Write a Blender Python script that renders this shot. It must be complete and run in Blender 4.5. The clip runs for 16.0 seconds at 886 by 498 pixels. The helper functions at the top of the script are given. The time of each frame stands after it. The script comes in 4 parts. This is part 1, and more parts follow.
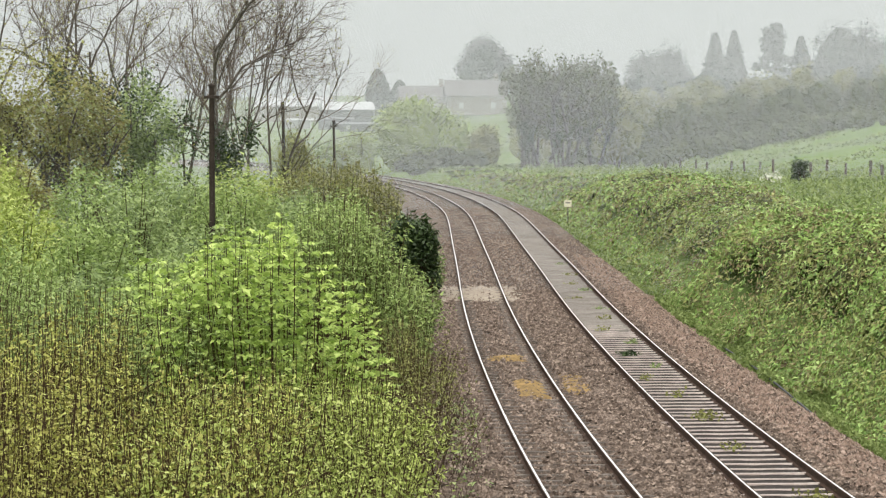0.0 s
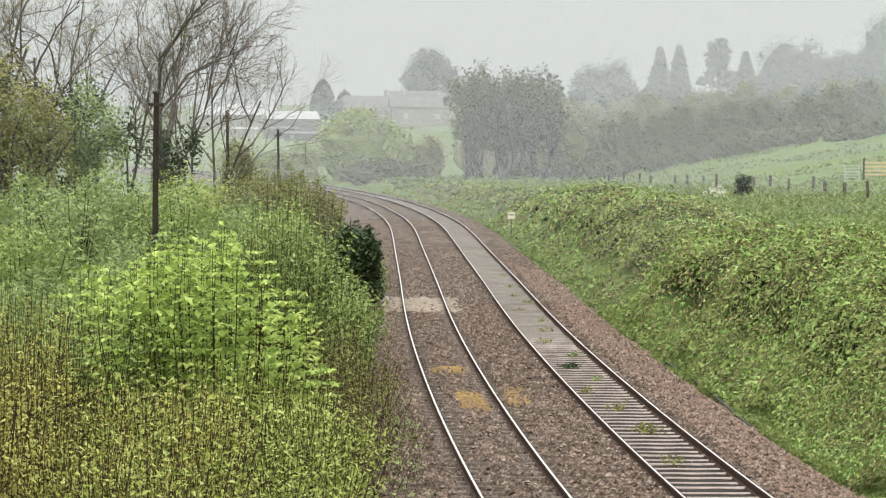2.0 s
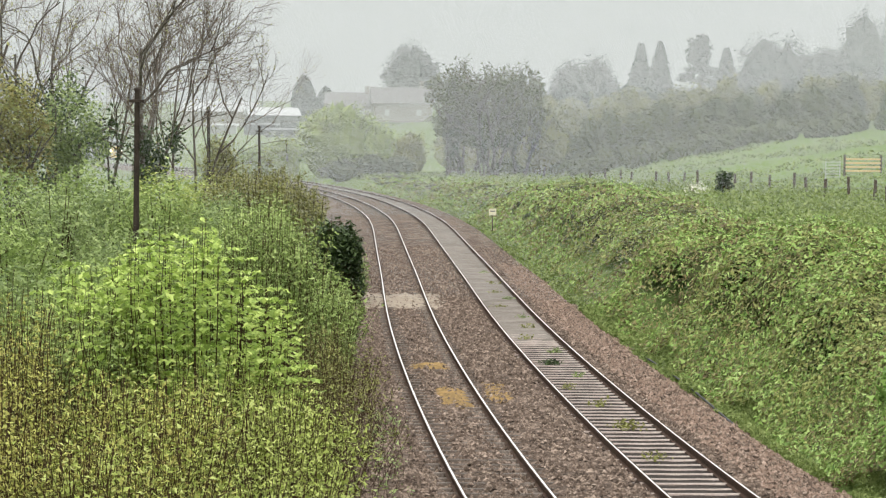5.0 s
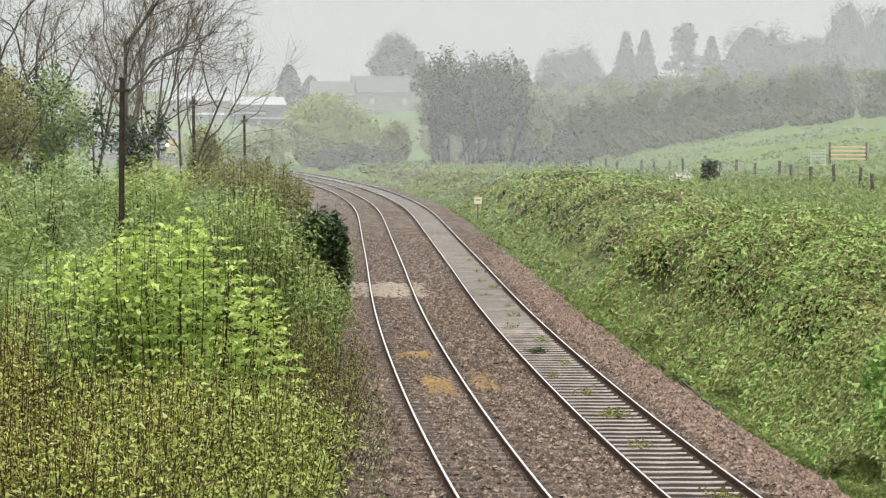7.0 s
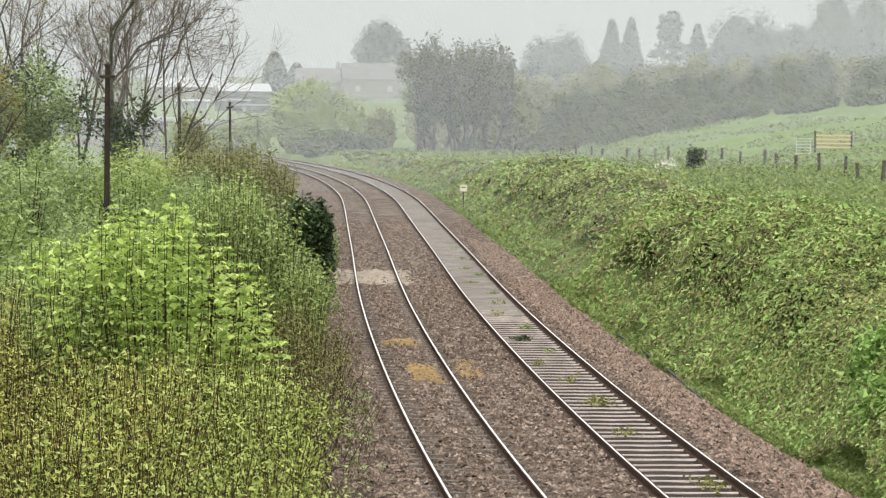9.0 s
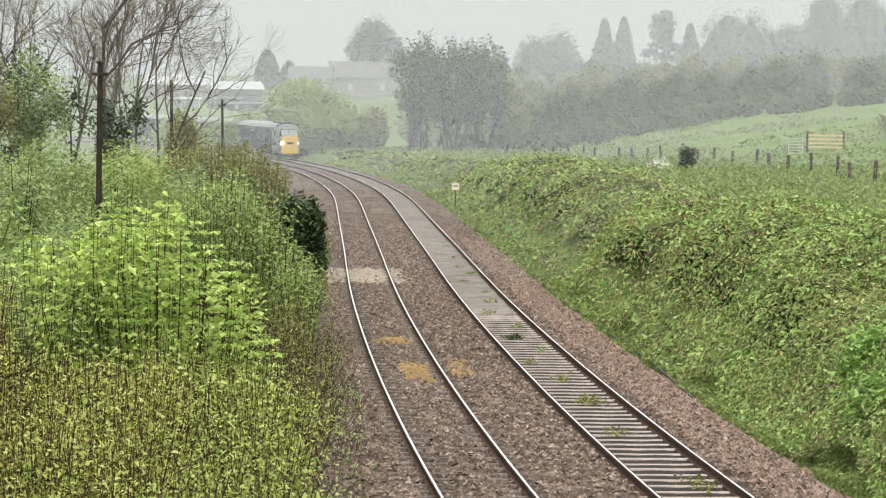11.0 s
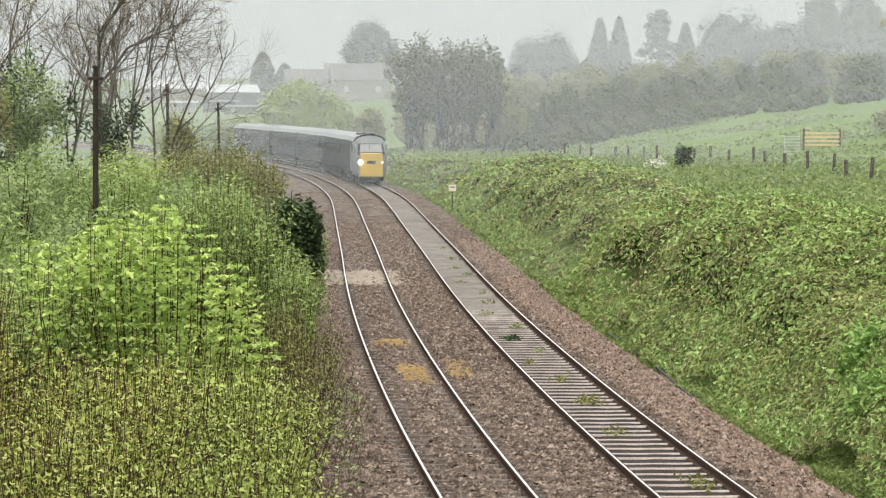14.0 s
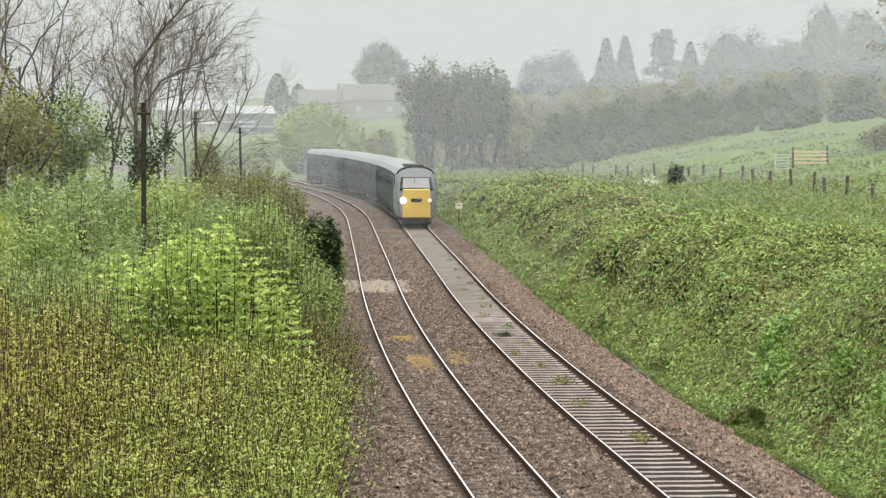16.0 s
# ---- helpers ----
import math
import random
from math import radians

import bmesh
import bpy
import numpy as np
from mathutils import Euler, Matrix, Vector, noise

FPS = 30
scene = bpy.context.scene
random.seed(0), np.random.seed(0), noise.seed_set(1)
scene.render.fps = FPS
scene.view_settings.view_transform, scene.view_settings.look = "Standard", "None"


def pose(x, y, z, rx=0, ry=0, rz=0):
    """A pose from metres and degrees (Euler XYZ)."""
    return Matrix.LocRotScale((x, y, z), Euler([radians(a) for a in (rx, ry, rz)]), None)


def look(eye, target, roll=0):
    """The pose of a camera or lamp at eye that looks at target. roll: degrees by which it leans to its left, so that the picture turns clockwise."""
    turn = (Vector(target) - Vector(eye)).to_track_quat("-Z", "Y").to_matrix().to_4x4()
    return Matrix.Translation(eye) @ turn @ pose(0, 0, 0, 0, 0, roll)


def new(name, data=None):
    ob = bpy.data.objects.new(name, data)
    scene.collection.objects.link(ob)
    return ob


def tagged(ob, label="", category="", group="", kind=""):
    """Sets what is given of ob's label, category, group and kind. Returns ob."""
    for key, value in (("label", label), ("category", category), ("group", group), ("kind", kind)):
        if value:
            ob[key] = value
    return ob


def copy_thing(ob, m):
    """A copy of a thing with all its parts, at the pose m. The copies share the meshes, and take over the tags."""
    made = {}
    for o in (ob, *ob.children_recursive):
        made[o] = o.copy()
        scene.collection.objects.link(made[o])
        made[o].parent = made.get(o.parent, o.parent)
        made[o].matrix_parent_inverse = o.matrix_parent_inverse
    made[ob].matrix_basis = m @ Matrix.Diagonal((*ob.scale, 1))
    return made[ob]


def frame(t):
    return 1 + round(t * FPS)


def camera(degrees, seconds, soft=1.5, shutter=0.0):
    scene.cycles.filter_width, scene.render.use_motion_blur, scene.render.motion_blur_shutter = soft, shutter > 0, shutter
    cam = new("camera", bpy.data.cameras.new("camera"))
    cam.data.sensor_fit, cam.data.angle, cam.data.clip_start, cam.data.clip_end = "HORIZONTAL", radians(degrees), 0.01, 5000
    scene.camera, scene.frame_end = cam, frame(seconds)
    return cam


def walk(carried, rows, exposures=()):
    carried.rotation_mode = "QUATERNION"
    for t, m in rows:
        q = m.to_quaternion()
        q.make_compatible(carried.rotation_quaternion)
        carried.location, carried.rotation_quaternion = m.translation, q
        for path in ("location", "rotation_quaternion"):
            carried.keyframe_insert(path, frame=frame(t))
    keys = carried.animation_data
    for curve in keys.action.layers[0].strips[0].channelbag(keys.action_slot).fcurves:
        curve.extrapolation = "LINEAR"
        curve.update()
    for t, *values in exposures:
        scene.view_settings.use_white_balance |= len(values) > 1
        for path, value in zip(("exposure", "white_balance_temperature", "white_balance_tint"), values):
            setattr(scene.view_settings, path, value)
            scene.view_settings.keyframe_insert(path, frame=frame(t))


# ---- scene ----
cam = camera(16.95, 16.0, soft=1.25)
EYE = 6.28
# seconds, heading to the right, look up, lean to the left, and the eye's place aside, ahead and up
VIEW = [
    (0.0, 0.0, -2.607, -0.212, 0, 0, 0),
    (0.5, 0.345, -2.504, -0.159, 0, 0, 0),
    (1.0, 0.646, -2.427, 0.059, 0, 0, 0),
    (1.5, 0.902, -2.387, 0.309, 0, 0, 0),
    (2.0, 1.098, -2.395, 0.527, 0, 0, 0),
    (2.5, 1.233, -2.424, 0.641, 0, 0, 0),
    (3.0, 1.310, -2.431, 0.687, 0, 0, 0),
    (3.5, 1.350, -2.437, 0.627, 0, 0, 0),
    (6.0, 1.552, -2.532, 0.465, 0, 0, 0),
    (6.5, 1.641, -2.598, 0.431, 0, 0, 0),
    (7.0, 1.741, -2.674, 0.388, 0, 0, 0),
    (7.5, 1.818, -2.748, 0.401, 0, 0, 0),
    (8.0, 1.886, -2.818, 0.447, 0, 0, 0),
    (8.5, 1.955, -2.881, 0.510, 0, 0, 0),
    (9.0, 2.027, -2.916, 0.574, 0, 0, 0),
    (11.5, 2.248, -2.960, 0.845, 0, 0, 0),
    (12.0, 2.416, -3.076, 0.823, 0, 0, 0),
    (12.5, 2.554, -3.157, 0.712, 0, 0, 0),
    (13.0, 2.603, -3.151, 0.542, 0, 0, 0),
    (13.5, 2.501, -3.065, 0.397, 0, 0, 0),
    (14.0, 2.234, -2.916, 0.242, 0, 0, 0),
    (14.5, 2.052, -2.882, 0.134, 0, 0, 0),
    (15.0, 2.014, -2.790, -0.059, -0.08, -6.16, 0.23),
    (15.5, 2.002, -2.704, -0.071, -0.16, -10.32, 0.39),
    (16.0, 1.994, -2.602, -0.081, -0.23, -14.41, 0.55),
]


def view(yaw, pitch, lean, x, y, up):
    a, b = radians(yaw), radians(pitch)
    eye = Vector((x, y, EYE + up))
    return look(eye, eye + Vector((math.sin(a) * math.cos(b), math.cos(a) * math.cos(b), math.sin(b))), lean)


walk(cam, [(t, view(*v)) for t, *v in VIEW], [(0, 0.02), (3.5, 0.01), (9, 0.05), (12.5, 0.1), (14, 0.06), (16, 0.02)])

# ---- light: a bright overcast sky and a very soft sun ----
world = bpy.data.worlds.new("overcast")
scene.world = world
world.use_nodes = True
wn, wl = world.node_tree.nodes, world.node_tree.links
wn.clear()
sky = wn.new("ShaderNodeTexSky")
sky.sky_type, sky.sun_disc = "NISHITA", False
sky.sun_elevation, sky.sun_rotation = radians(52), radians(200)
sky.air_density, sky.dust_density = 2.0, 6.0
tc, sep, ramp = wn.new("ShaderNodeTexCoord"), wn.new("ShaderNodeSeparateXYZ"), wn.new("ShaderNodeValToRGB")
wl.new(tc.outputs["Generated"], sep.inputs[0])
wl.new(sep.outputs["Z"], ramp.inputs[0])
# cloud is brighter overhead than along the horizon
ramp.color_ramp.elements[0].position, ramp.color_ramp.elements[0].color = 0.0, (0.388, 0.408, 0.424, 1)
ramp.color_ramp.elements[1].position, ramp.color_ramp.elements[1].color = 1.0, (1.2, 1.2, 1.17, 1)
e = ramp.color_ramp.elements.new(0.06)
e.color = (0.42, 0.442, 0.459, 1)
mix, bg, out = wn.new("ShaderNodeMix"), wn.new("ShaderNodeBackground"), wn.new("ShaderNodeOutputWorld")
mix.data_type = "RGBA"
mix.inputs["Factor"].default_value = 0.02
wl.new(ramp.outputs[0], mix.inputs["A"])
wl.new(sky.outputs[0], mix.inputs["B"])
wl.new(mix.outputs["Result"], bg.inputs[0])
bg.inputs[1].default_value = 1.66
wl.new(bg.outputs[0], out.inputs[0])
sun = new("sun", bpy.data.lights.new("sun", "SUN"))
sun.data.energy, sun.data.angle, sun.data.color = 1.8, radians(40), (1.0, 0.97, 0.92)
sun.matrix_basis = look((0, 0, 80), (8, 30, 0))

# ---- materials ----
rng = np.random.default_rng(7)


def shader(name, rough=0.8, metal=0.0):
    m = bpy.data.materials.new(name)
    m.use_nodes = True
    n, l = m.node_tree.nodes, m.node_tree.links
    b = n["Principled BSDF"]
    b.inputs["Roughness"].default_value, b.inputs["Metallic"].default_value = rough, metal
    return m, n, l, b


def ramp_of(n, colours):
    r = n.new("ShaderNodeValToRGB")
    el = r.color_ramp.elements
    while len(el) < len(colours):
        el.new(0.5)
    for i, c in enumerate(colours):
        el[i].position, el[i].color = (0.2 + 0.6 * i / max(1, len(colours) - 1)), (*c, 1)
    return r


def surface(name, colours, scale=3.0, rough=0.8, bump=0.3, metal=0.0, fine=12.0, depth=0.03, spec=0.06):
    """Colour that varies at two sizes, with fine relief."""
    m, n, l, b = shader(name, rough, metal)
    b.inputs["Specular IOR Level"].default_value = 0.5 if metal else spec
    big, small = n.new("ShaderNodeTexNoise"), n.new("ShaderNodeTexNoise")
    big.inputs["Scale"].default_value, small.inputs["Scale"].default_value = scale, scale * fine
    big.inputs["Detail"].default_value = small.inputs["Detail"].default_value = 5
    tc = n.new("ShaderNodeTexCoord")
    for x in (big, small):
        l.new(tc.outputs["Object"], x.inputs["Vector"])
    mx = n.new("ShaderNodeMix")
    mx.inputs["Factor"].default_value = 0.5
    l.new(big.outputs[0], mx.inputs["A"])
    l.new(small.outputs[0], mx.inputs["B"])
    r = ramp_of(n, colours)
    r.color_ramp.elements[0].position, r.color_ramp.elements[-1].position = 0.36, 0.64
    l.new(mx.outputs["Result"], r.inputs[0])
    l.new(r.outputs[0], b.inputs["Base Color"])
    bp = n.new("ShaderNodeBump")
    bp.inputs["Strength"].default_value, bp.inputs["Distance"].default_value = bump, depth
    l.new(small.outputs[0], bp.inputs["Height"])
    l.new(bp.outputs[0], b.inputs["Normal"])
    return m


def leafy(name, colours, through_light=0.25, rough=0.5):
    """Leaves: each island has its own tint; some light comes through."""
    m, n, l, b = shader(name, rough)
    g = n.new("ShaderNodeNewGeometry")
    tc, ns = n.new("ShaderNodeTexCoord"), n.new("ShaderNodeTexNoise")
    ns.inputs["Scale"].default_value = 0.7
    l.new(tc.outputs["Object"], ns.inputs["Vector"])
    mx = n.new("ShaderNodeMix")
    mx.inputs["Factor"].default_value = 0.5
    l.new(g.outputs["Random Per Island"], mx.inputs["A"])
    l.new(ns.outputs[0], mx.inputs["B"])
    r = ramp_of(n, colours)
    l.new(mx.outputs["Result"], r.inputs[0])
    l.new(r.outputs[0], b.inputs["Base Color"])
    b.inputs["Specular IOR Level"].default_value = 0.14
    t = n.new("ShaderNodeBsdfTranslucent")
    l.new(r.outputs[0], t.inputs[0])
    ms = n.new("ShaderNodeMixShader")
    ms.inputs[0].default_value = through_light
    l.new(b.outputs[0], ms.inputs[1])
    l.new(t.outputs[0], ms.inputs[2])
    l.new(ms.outputs[0], n["Material Output"].inputs[0])
    return m


def plain(name, colour, rough=0.5, metal=0.0, vary=0.12):
    c = Vector(colour)
    return surface(name, [tuple(c * (1 - vary)), tuple(c * (1 + vary))], 1.5, rough, 0.05, metal, 8, spec=0.4)


def glow(name, colour, strength):
    m, n, l, b = shader(name)
    b.inputs["Base Color"].default_value = (*colour, 1)
    b.inputs["Emission Color"].default_value = (*colour, 1)
    b.inputs["Emission Strength"].default_value = strength
    return m


MAT_SOIL = surface("grass_and_earth", [(0.07, 0.095, 0.03), (0.125, 0.18, 0.052), (0.2, 0.28, 0.09)], 0.25, 0.95, 0.6, fine=20, depth=0.1)
MAT_MEADOW = surface("meadow_turf", [(0.105, 0.155, 0.045), (0.135, 0.2, 0.058), (0.165, 0.23, 0.072)], 0.08, 0.95, 0.3, fine=30, depth=0.05)
MAT_BALLAST = surface("brown_ballast", [(0.04, 0.03, 0.023), (0.115, 0.086, 0.068), (0.26, 0.2, 0.16)], 1.2, 0.85, 1.0, fine=14, depth=0.06)
MAT_STONE = surface("ballast_stone", [(0.037, 0.028, 0.022), (0.132, 0.099, 0.079), (0.39, 0.31, 0.254)], 5.0, 0.8, 0.3, fine=3)
MAT_PINK = surface("pink_ballast", [(0.105, 0.071, 0.055), (0.228, 0.164, 0.13), (0.4, 0.308, 0.253)], 4.0, 0.85, 0.6, fine=5)
MAT_FINES = surface("grey_fines", [(0.1, 0.085, 0.072), (0.17, 0.148, 0.128), (0.23, 0.21, 0.18)], 0.8, 0.7, 0.4, fine=16)
MAT_MUD = surface("dark_wet_mud", [(0.016, 0.013, 0.01), (0.045, 0.036, 0.03)], 3.0, 0.7, 0.5)
MAT_CONCRETE = surface("weathered_concrete", [(0.23, 0.185, 0.165), (0.37, 0.31, 0.28), (0.5, 0.44, 0.4)], 2.5, 0.6, 0.25)
MAT_SLEEPER_DARK = surface("dark_sleeper", [(0.05, 0.04, 0.034), (0.11, 0.092, 0.078), (0.2, 0.17, 0.15)], 2.5, 0.7, 0.3)
MAT_SAND = surface("pale_sand_patch", [(0.22, 0.18, 0.14), (0.36, 0.31, 0.25)], 2.0, 0.9, 0.4)
MAT_ORANGE = surface("rust_stained_ballast", [(0.1, 0.075, 0.045), (0.22, 0.145, 0.06), (0.33, 0.22, 0.09)], 3.0, 0.9, 0.8, fine=5)
MAT_RUST = surface("rusty_rail_side", [(0.035, 0.024, 0.018), (0.09, 0.055, 0.04)], 6.0, 0.75, 0.2)
MAT_SHINE = surface("polished_rail_head", [(0.84, 0.81, 0.78), (0.94, 0.92, 0.9)], 2.0, 0.48, 0.03, 1.0)
MAT_BARK = surface("grey_brown_bark", [(0.06, 0.05, 0.04), (0.14, 0.12, 0.1)], 3.0, 0.9, 0.6)
MAT_TWIG = surface("dark_twig", [(0.07, 0.052, 0.038), (0.15, 0.115, 0.085)], 3.0, 0.9, 0.2)
MAT_STEM = surface("brown_stem", [(0.03, 0.019, 0.012), (0.075, 0.05, 0.03)], 3.0, 0.9, 0.2)
MAT_POLE = surface("dark_tarred_pole", [(0.025, 0.02, 0.017), (0.06, 0.048, 0.04)], 2.0, 0.85, 0.4)
MAT_POST = surface("weathered_fence_post", [(0.06, 0.047, 0.036), (0.12, 0.095, 0.075)], 3.0, 0.9, 0.4)
MAT_WIRE = plain("galvanised_wire", (0.25, 0.25, 0.25), 0.5, 0.6)
MAT_TIMBER = surface("new_timber", [(0.55, 0.4, 0.2), (0.68, 0.52, 0.28)], 3.0, 0.7, 0.2)
MAT_GALV = plain("galvanised_gate", (0.5, 0.52, 0.52), 0.5, 0.5)
MAT_WHITE = plain("white_sheeting", (0.43, 0.44, 0.45), 0.6)
# dark tones that paint shade on the sheet under the brambles
MAT_UNDER = surface("painted_bramble_shade", [(0.028, 0.032, 0.012), (0.065, 0.075, 0.026)], 1.5, 0.95, 0.6)
MAT_SHED = plain("grey_sheeting", (0.16, 0.17, 0.18), 0.7)
MAT_SLATE = plain("slate_roof", (0.14, 0.13, 0.13), 0.7)
MAT_RENDERED = plain("rendered_wall", (0.3, 0.28, 0.25), 0.8)
MAT_BLOSSOM = leafy("white_blossom", [(0.5, 0.5, 0.4), (0.7, 0.7, 0.6)])
MAT_CABLE = plain("black_cable", (0.03, 0.03, 0.03), 0.6)
MAT_SIGN = plain("cream_sign", (0.72, 0.68, 0.5), 0.5)
L_BUD = leafy("olive_budding_leaf", [(0.19, 0.155, 0.045), (0.34, 0.345, 0.085), (0.53, 0.56, 0.165)], 0.3)
L_FRESH = leafy("fresh_small_leaf", [(0.167, 0.203, 0.043), (0.334, 0.406, 0.095), (0.534, 0.583, 0.212)], 0.3)
L_SYC = leafy("sycamore_leaf", [(0.193, 0.277, 0.068), (0.386, 0.509, 0.127), (0.632, 0.727, 0.253)], 0.35)
L_WILLOW = leafy("willow_leaf", [(0.12, 0.17, 0.055), (0.25, 0.335, 0.1), (0.41, 0.5, 0.19)], 0.3)
L_GREEN = leafy("hawthorn_leaf", [(0.105, 0.149, 0.062), (0.228, 0.296, 0.111), (0.380, 0.459, 0.197)], 0.3)
L_OLIVE = leafy("olive_twig_leaf", [(0.115, 0.115, 0.038), (0.2, 0.205, 0.066), (0.3, 0.315, 0.105)], 0.3)
L_DARK = leafy("dark_ivy_leaf", [(0.018, 0.033, 0.012), (0.04, 0.065, 0.022), (0.075, 0.11, 0.04)], 0.12, 0.35)
L_BROWN = leafy("bronze_young_leaf", [(0.155, 0.137, 0.046), (0.296, 0.274, 0.091), (0.386, 0.435, 0.164)], 0.3)
L_BRAMBLE = leafy("bramble_leaf", [(0.08, 0.078, 0.037), (0.2, 0.215, 0.073), (0.385, 0.41, 0.145)], 0.2)
L_BRIGHT = leafy("bright_bramble_leaf", [(0.085, 0.15, 0.04), (0.24, 0.37, 0.09), (0.42, 0.54, 0.2)], 0.25)
L_ELDER = leafy("elder_leaf", [(0.09, 0.17, 0.04), (0.25, 0.4, 0.1), (0.43, 0.58, 0.2)], 0.3)
L_OLD = leafy("old_bramble_leaf", [(0.1, 0.075, 0.04), (0.19, 0.16, 0.072), (0.3, 0.275, 0.12)], 0.15)
L_GRASS = leafy("fresh_grass", [(0.125, 0.17, 0.052), (0.21, 0.272, 0.088), (0.305, 0.36, 0.14)], 0.3)
L_FAR = leafy("far_hedge_leaf", [(0.075, 0.09, 0.036), (0.1, 0.122, 0.044), (0.125, 0.152, 0.052)], 0.2)
L_CONIFER = leafy("conifer_leaf", [(0.024, 0.042, 0.024), (0.033, 0.053, 0.03), (0.043, 0.065, 0.036)], 0.1)
L_FARGREEN = leafy("far_willow_leaf", [(0.185, 0.237, 0.080), (0.302, 0.370, 0.121), (0.420, 0.489, 0.181)], 0.3)


# ---- mesh helpers ----
def mesh_of(name, verts, faces, material, smooth=False):
    """A mesh from arrays: verts (n, 3), faces (m, 3 or 4)."""
    me = bpy.data.meshes.new(name)
    verts, faces = np.asarray(verts, np.float32), np.asarray(faces, np.int32)
    k = faces.shape[1]
    me.vertices.add(len(verts))
    me.vertices.foreach_set("co", verts.ravel())
    me.loops.add(faces.size)
    me.loops.foreach_set("vertex_index", faces.ravel())
    me.polygons.add(len(faces))
    me.polygons.foreach_set("loop_start", np.arange(0, faces.size, k, dtype=np.int32))
    me.polygons.foreach_set("use_smooth", np.full(len(faces), smooth))
    me.update(calc_edges=True)
    me.materials.append(material)
    return me


def attach(ob, parent):
    if parent is not None:
        ob.parent = parent
    return ob


def piece(name, verts, faces, material, parent=None, label="", smooth=False, stuff=False):
    ob = new(name, mesh_of(name, verts, faces, material, smooth))
    if label:
        tagged(ob, label)
    if stuff:
        tagged(ob, kind="stuff")
    return attach(ob, parent)


def part(name, bm, material, parent=None, label="", smooth=False):
    me = bpy.data.meshes.new(name)
    for f in bm.faces:
        f.smooth = smooth
    bm.to_mesh(me)
    bm.free()
    me.materials.append(material)
    ob = new(name, me)
    if label:
        tagged(ob, label)
    return attach(ob, parent)


def thing(name, x, y, z, label, category, group="", rz=0.0):
    ob = new(name)
    ob.matrix_basis = pose(x, y, z, 0, 0, rz)
    return tagged(ob, label, category, group)


def box_bm(sx, sy, sz, at=(0, 0, 0), bevel=0.0, bm=None):
    bm = bm or bmesh.new()
    r = bmesh.ops.create_cube(bm, size=1.0, matrix=Matrix.Translation(at) @ Matrix.Diagonal((sx, sy, sz, 1)))
    if bevel:
        edges = {e for v in r["verts"] for e in v.link_edges}
        bmesh.ops.bevel(bm, geom=list(edges), offset=bevel, segments=1, affect="EDGES")
    return bm


def tubes(paths, sides=4):
    """Tapered tubes: paths is a list of (points (k, 3), radii (k,))."""
    V, F, base = [], [], 0
    ang = np.arange(sides) * 2 * np.pi / sides
    for pts, rad in paths:
        pts, rad = np.asarray(pts, float), np.asarray(rad, float)
        d = np.gradient(pts, axis=0)
        d /= np.linalg.norm(d, axis=1)[:, None] + 1e-9
        ref = np.where(np.abs(d[:, 2:3]) > 0.8, [[1.0, 0, 0]], [[0, 0, 1.0]])
        a = np.cross(d, ref)
        a /= np.linalg.norm(a, axis=1)[:, None] + 1e-9
        b = np.cross(d, a)
        ring = pts[:, None] + rad[:, None, None] * (np.cos(ang)[None, :, None] * a[:, None] + np.sin(ang)[None, :, None] * b[:, None])
        V.append(ring.reshape(-1, 3))
        i = np.arange(len(pts) - 1)[:, None] * sides + base
        j = np.arange(sides)[None]
        j2 = (j + 1) % sides
        F.append(np.stack([i + j, i + j2, i + j2 + sides, i + j + sides], -1).reshape(-1, 4))
        base += len(pts) * sides
    return np.concatenate(V), np.concatenate(F)


def leaves(centres, size, up=0.6, droop=0.0, length=1.5, spread=0.35, facing=None, blade=False):
    """Pointed leaves, folded a little along the middle, at random turns."""
    c = np.asarray(centres, float)
    n = len(c)
    nor = rng.normal(size=(n, 3))
    nor /= np.linalg.norm(nor, axis=1)[:, None]
    if facing is None:
        nor[:, 2] = np.abs(nor[:, 2]) + up
    else:
        nor = nor * 0.6 + facing * (0.6 + up)
    nor /= np.linalg.norm(nor, axis=1)[:, None]
    a = np.cross(nor, rng.normal(size=(n, 3)))
    a /= np.linalg.norm(a, axis=1)[:, None] + 1e-9
    a[:, 2] -= droop
    b = np.cross(nor, a)
    s = (size * (1 + spread * rng.normal(size=n)).clip(0.4, 2.0))[:, None]
    if blade:
        v = np.stack([c - a * s * length / 2 - b * s * 0.3, c - a * s * length / 3 + b * s * 0.5, c + a * s * length * 0.6], 1)
        return v.reshape(-1, 3), np.arange(n * 3).reshape(n, 3)
    v = np.stack([c - a * s * length / 2, c + b * s * 0.5 + nor * s * 0.12, c + a * s * length / 2 - nor * s * 0.1, c - b * s * 0.5 + nor * s * 0.12], 1)
    return v.reshape(-1, 3), np.arange(n * 4).reshape(n, 4)


# ---- the line: a long left-hand curve, two tracks ----
STEP = 1.0
BEND = [-0.0011, -0.0005, -0.0005, 0.0002, -0.0001, 0.0001, 0.0011, 0.0008, 0.0011, 0.0012, 0.0011, 0.0010, 0.0009]
S = np.arange(-80.0, 900.0 + STEP, STEP)
bend = np.interp(S, np.arange(13) * 25.0, BEND)
bend[S < 0], bend[S > 560] = 0.0, 0.0
turn = np.concatenate([[0], np.cumsum((bend[1:] + bend[:-1]) / 2 * STEP)])
turn += 0.0394 - np.interp(0, S, turn)
LX = np.concatenate([[0], np.cumsum(-(np.sin(turn[1:]) + np.sin(turn[:-1])) / 2 * STEP)])
LY = np.concatenate([[0], np.cumsum((np.cos(turn[1:]) + np.cos(turn[:-1])) / 2 * STEP)])
LX += 5.9265 - np.interp(0, S, LX)
